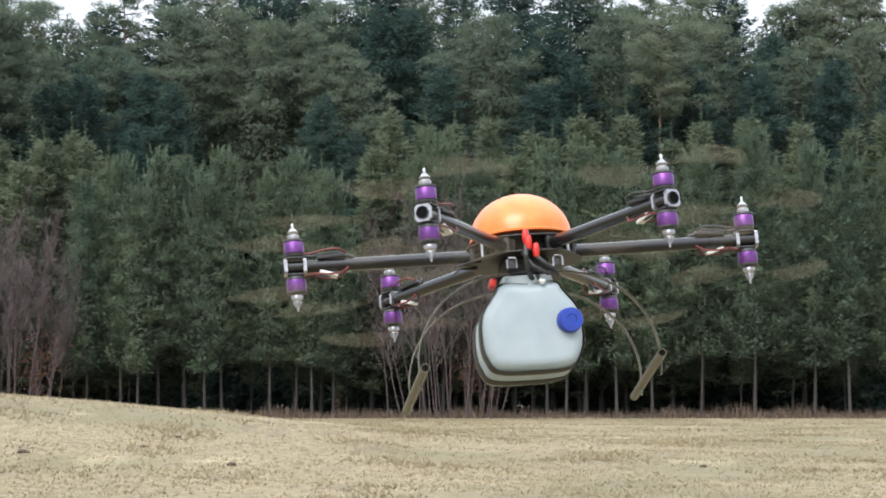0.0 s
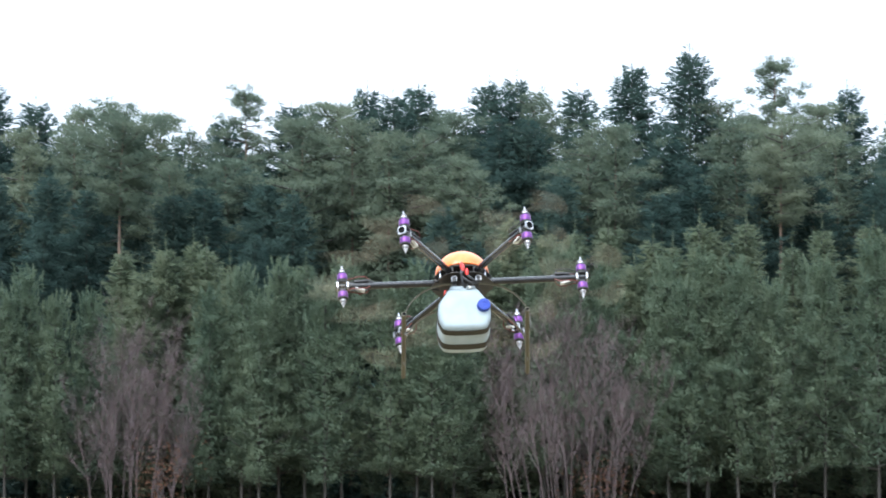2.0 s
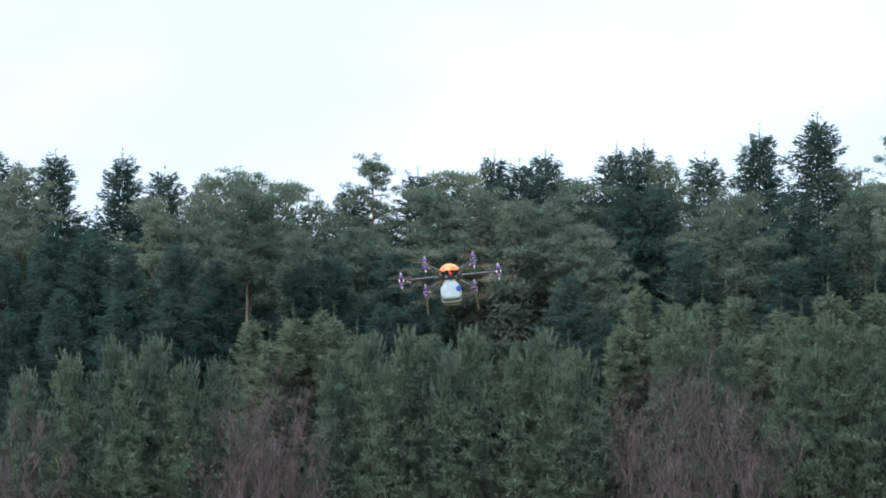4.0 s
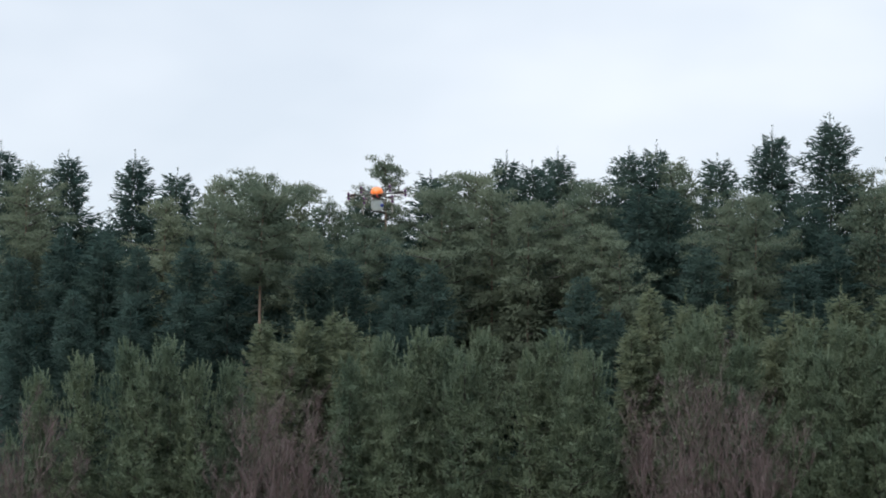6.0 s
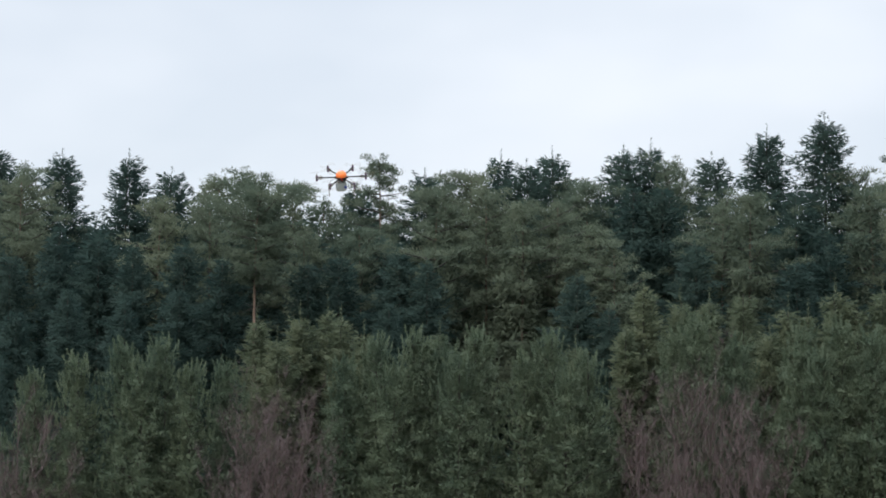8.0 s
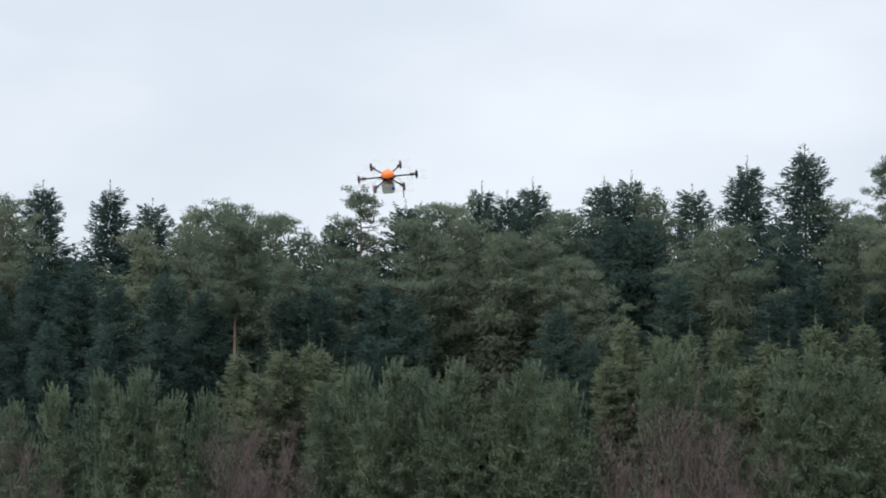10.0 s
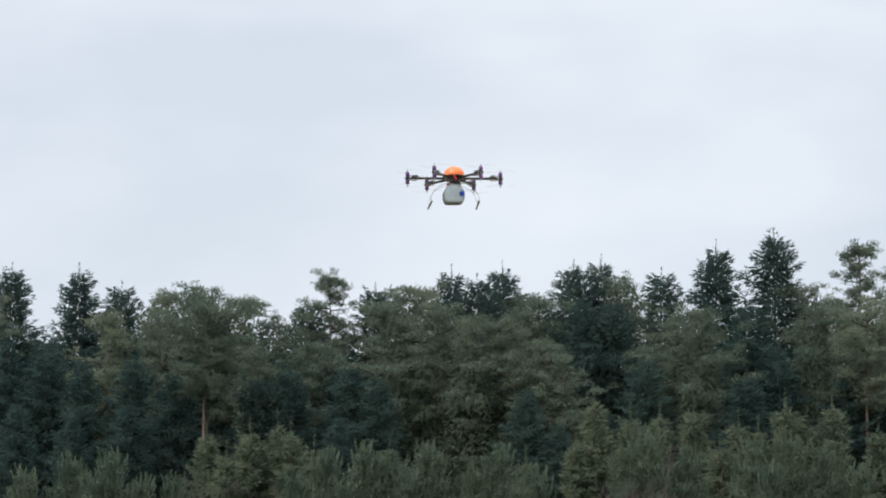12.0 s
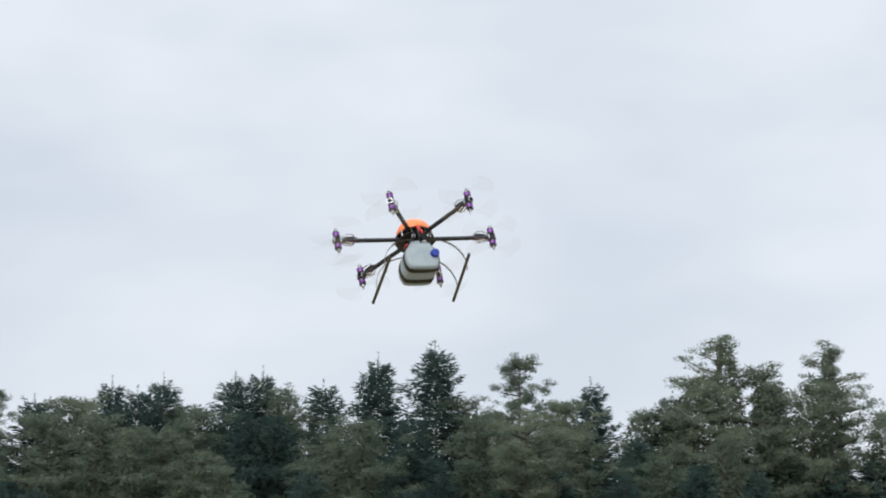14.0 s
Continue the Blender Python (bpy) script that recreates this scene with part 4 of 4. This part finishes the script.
def build_drone():
    rng = np.random.default_rng(4)
    drone = tagged(new("hexacopter"), "six-armed multicopter with orange dome carrying a white jerrycan", "drone")
    # dome: a cap of a sphere with a rolled rim
    prof = [(0.113, 0.030), (0.1135, 0.034)] + [(0.1115 * math.cos(radians(a)), 0.036 + 0.096 * math.sin(radians(a))) for a in range(0, 90, 6)] + [(0.0, 0.132)]
    dome = part("dome", turned(prof, 64), M["orange"], drone, "glossy orange plastic dome")
    for x, y, h in ((0.0, -0.005, 0.011), (-0.045, -0.035, 0.010), (0.03, 0.05, 0.010)):
        z = 0.036 + 0.096 * math.sqrt(max(0.0, 1 - (math.hypot(x, y) / 0.1115) ** 2))
        part("pin", tube([(x, y, z - 0.004), (x, y, z + h)], [0.0022, 0.0014], 8), M["black"], dome)
    for name, z, r in (("top_plate", 0.0185, 0.118), ("bottom_plate", -0.0185, 0.127), ("battery_plate", -0.058, 0.082)):
        bm = turned(((0.0, z - 0.0015), (r, z - 0.0015), (r + 0.0005, z), (r, z + 0.0015), (0.0, z + 0.0015)), 48)
        if name != "battery_plate":
            for v in bm.verts:  # rounded lobes between the arms
                a = math.atan2(v.co.y, v.co.x)
                q = 1 + 0.035 * math.cos(6 * a)
                v.co.x, v.co.y = v.co.x * q, v.co.y * q
        part(name, bm, M["plate"], drone, "dark dusty round plate")
    part("electronics_box", box(0.10, 0.115, 0.034, pose(0, 0, -0.039), 0.004), M["plate"], drone)
    for k in range(6):
        a = radians(ANGLES[k])
        build_arm(drone, a, rng)
        x, y = ARM * math.cos(a), ARM * math.sin(a)
        build_motor(drone, x, y, True)
        build_motor(drone, x, y, False)
        for r in (0.083, 0.112):
            part("arm_clamp", box(0.009, 0.034, 0.033, Matrix.Rotation(a, 4, "Z") @ pose(r, 0, 0), 0.002), M["black"] if r < 0.1 else M["plate"], drone)
        b = k * math.pi / 3 + math.pi / 6
        part("standoff", tube([(0.108 * math.cos(b), 0.108 * math.sin(b), -0.017), (0.108 * math.cos(b), 0.108 * math.sin(b), 0.030)], 0.004, 10), M["alloy"], drone)
        part("bolt", turned(((0.0, 0), (0.0045, 0), (0.0045, 0.003), (0.003, 0.0045), (0.0, 0.0045)), 12, (0.100 * math.cos(a + 0.3), 0.100 * math.sin(a + 0.3), 0.020)), M["alloy"], drone)
    # small metal eyes at the front of the lower plate
    for x in (-0.040, 0.060):
        part("bracket", tube([(x - 0.010, -0.112, -0.054), (x - 0.010, -0.113, -0.036), (x - 0.006, -0.114, -0.032), (x + 0.006, -0.114, -0.032), (x + 0.010, -0.113, -0.036), (x + 0.010, -0.112, -0.054)], 0.0024, 8), M["alloy"], drone, "bright bent metal eye")
        part("bracket_block", box(0.016, 0.02, 0.020, pose(x, -0.100, -0.044)), M["black"], drone)
    # plugs and leads at the front
    for x, y, z, r in ((-0.007, -0.122, 0.012, 8), (-0.002, -0.126, -0.002, -4), (0.013, -0.124, -0.020, -10)):
        plug = part("plug", tube([(x, y, z - 0.014), (x, y - 0.003, z), (x + 0.001, y, z + 0.014)], [0.0062, 0.0082, 0.0058], 12), M["red"], drone, "red plastic plug")
    for pts, r in ((((-0.006, -0.121, 0.0), (-0.010, -0.128, -0.030), (-0.008, -0.118, -0.060), (0.004, -0.09, -0.075)), 0.006), (((0.013, -0.122, -0.032), (0.026, -0.128, -0.048), (0.048, -0.118, -0.062), (0.060, -0.09, -0.066)), 0.0055), (((-0.016, -0.115, -0.020), (0.004, -0.126, -0.055), (0.035, -0.12, -0.072), (0.064, -0.10, -0.062)), 0.0045), (((0.022, -0.10, -0.055), (0.012, -0.118, -0.075), (0.018, -0.112, -0.088)), 0.004)):
        part("cable", tube(pts, r, 8), M["black"], drone)
    part("cable_end", tube([(0.016, -0.116, -0.084), (0.022, -0.118, -0.090), (0.028, -0.114, -0.086)], [0.004, 0.006, 0.004], 8), M["label"], drone)
    part("side_pack", box(0.014, 0.04, 0.018, pose(-0.076, -0.03, -0.070, 0, 12, 0), 0.003), M["red"], drone, "red battery lead block")
    for pts in (((-0.10, -0.05, -0.022), (-0.135, -0.075, -0.030), (-0.165, -0.09, -0.040)), ((-0.10, 0.02, -0.022), (-0.14, 0.0, -0.026), (-0.16, -0.02, -0.044))):
        part("aerial", tube(pts, [0.003, 0.002, 0.0012], 6), M["black"], drone)
    # landing gear: two skids, each on two bent strips
    for s in (-1, 1):
        bm = bmesh.new()
        rings = [[bm.verts.new((s * (0.2555 + 0.022 * y) + 0.03 * y - 0.004 + r * math.cos(a), y, -0.288 + r * math.sin(a))) for a in (2 * math.pi * k / 14 for k in range(14))] for y, r in ((-0.262, 0.0072), (-0.277, 0.0072), (-0.277, 0.0096), (0.277, 0.0096), (0.277, 0.0072), (0.262, 0.0072))]
        for a, b in zip(rings, rings[1:]):
            for k in range(14):
                bm.faces.new((a[k], a[(k + 1) % 14], b[(k + 1) % 14], b[k]))
        bm.faces.new(rings[0])
        bm.faces.new(rings[-1])
        skid = part("skid", bm, M["skid"], drone, "olive brown tube skid")
        # each open end is filled black, shade painted in place of depth
        for y in (-0.277, 0.277):
            part("hollow_end", tube([(s * (0.2555 + 0.022 * y) + 0.03 * y - 0.004, y * 0.9985, -0.288), (s * (0.2555 + 0.0205 * y) + 0.028 * y - 0.004, y * 0.93, -0.288)], 0.0070, 12), M["bore"], skid)
        for y in (-0.105, 0.105):
            pts = []
            for i in range(19):
                u = radians(92 - i * 5.6)
                pts.append((s * (0.055 + 0.205 * math.cos(u)), y * (1 + 0.25 * i / 18), -0.262 + 0.196 * math.sin(u) - (0.018 if i == 18 else 0)))
            part("hoop", tube(pts, 0.0085, 8, True, 0.22, (0, 1, 0)), M["hoop"], drone, "pale bent fibreglass strip")
    build_jug(drone)
    me = propeller_mesh()
    props = []
    for k in range(6):
        a = radians(ANGLES[k])
        for up in (1, -1):
            prop = child("propeller", me, drone, "beige two-bladed propeller in fast spin")
            props.append((prop, ARM * math.cos(a), ARM * math.sin(a), 0.0745 * up, up * (1 if k % 2 else -1), float(rng.uniform(0, 360))))
    return drone, props


# seconds, place of the hub, turn about x, y and z
FLIGHT = [
    (0.0, 0.174, 6.165, 1.869, -10.16, -3.71, 6.0),
    (0.5, 0.255, 6.567, 1.931, -15.66, -3.85, 5.96),
    (1.0, 0.196, 7.604, 2.022, -19.55, -3.32, 6.52),
    (1.5, -0.024, 9.201, 2.195, -23.59, -3.56, 5.53),
    (2.0, -0.42, 11.681, 2.451, -25.01, -2.36, 5.08),
    (2.5, -0.898, 14.7, 2.834, -24.73, -2.91, 5.11),
    (3.0, -1.431, 18.837, 3.421, -24.4, -3.93, 3.57),
    (3.5, -1.904, 23.212, 3.917, -21.99, -3.96, 4.04),
    (4.0, -2.453, 28.542, 4.454, -13.68, -5.88, 5.32),
    (6.5, -6.382, 51.755, 8.587, 25.24, -3.45, 8.89),
    (7.0, -6.932, 54.203, 8.994, 29.02, -2.73, 9.3),
    (7.5, -7.366, 56.742, 9.313, 31.31, -2.66, 9.17),
    (10.0, -4.978, 47.72, 8.661, 34.72, -6.25, 7.38),
    (10.5, -4.378, 44.12, 8.311, 36.9, -5.74, 7.38),
    (11.0, -3.697, 39.437, 7.601, 30.99, -3.71, 9.15),
    (11.5, -2.946, 34.462, 6.984, 15.38, -1.98, 9.96),
    (12.0, -2.052, 29.575, 6.847, 1.34, -0.64, 9.02),
    (12.5, -1.166, 25.196, 6.615, -9.5, -0.92, 7.82),
    (13.0, -0.257, 21.168, 6.027, -24.58, -1.54, 9.52),
    (13.5, 0.369, 18.572, 5.507, -31.21, -3.23, 12.15),
    (14.0, 0.661, 17.204, 4.967, -21.54, -3.78, 12.72),
]


def motions():
    walk(DRONE, [(t, pose(x, y, z, rx, ry, rz)) for t, x, y, z, rx, ry, rz in FLIGHT])
    for prop, x, y, z, sense, start in PROPS:
        walk(prop, [(k / FPS, pose(x, y, z, 0, 0, start + sense * SPIN * k)) for k in range(14 * FPS + 1)])


SPIN = 84.0  # degrees a frame
build_ground()
build_clods()
build_grass()
build_brush()
DRONE, PROPS = build_drone()
build_forest()
motions()
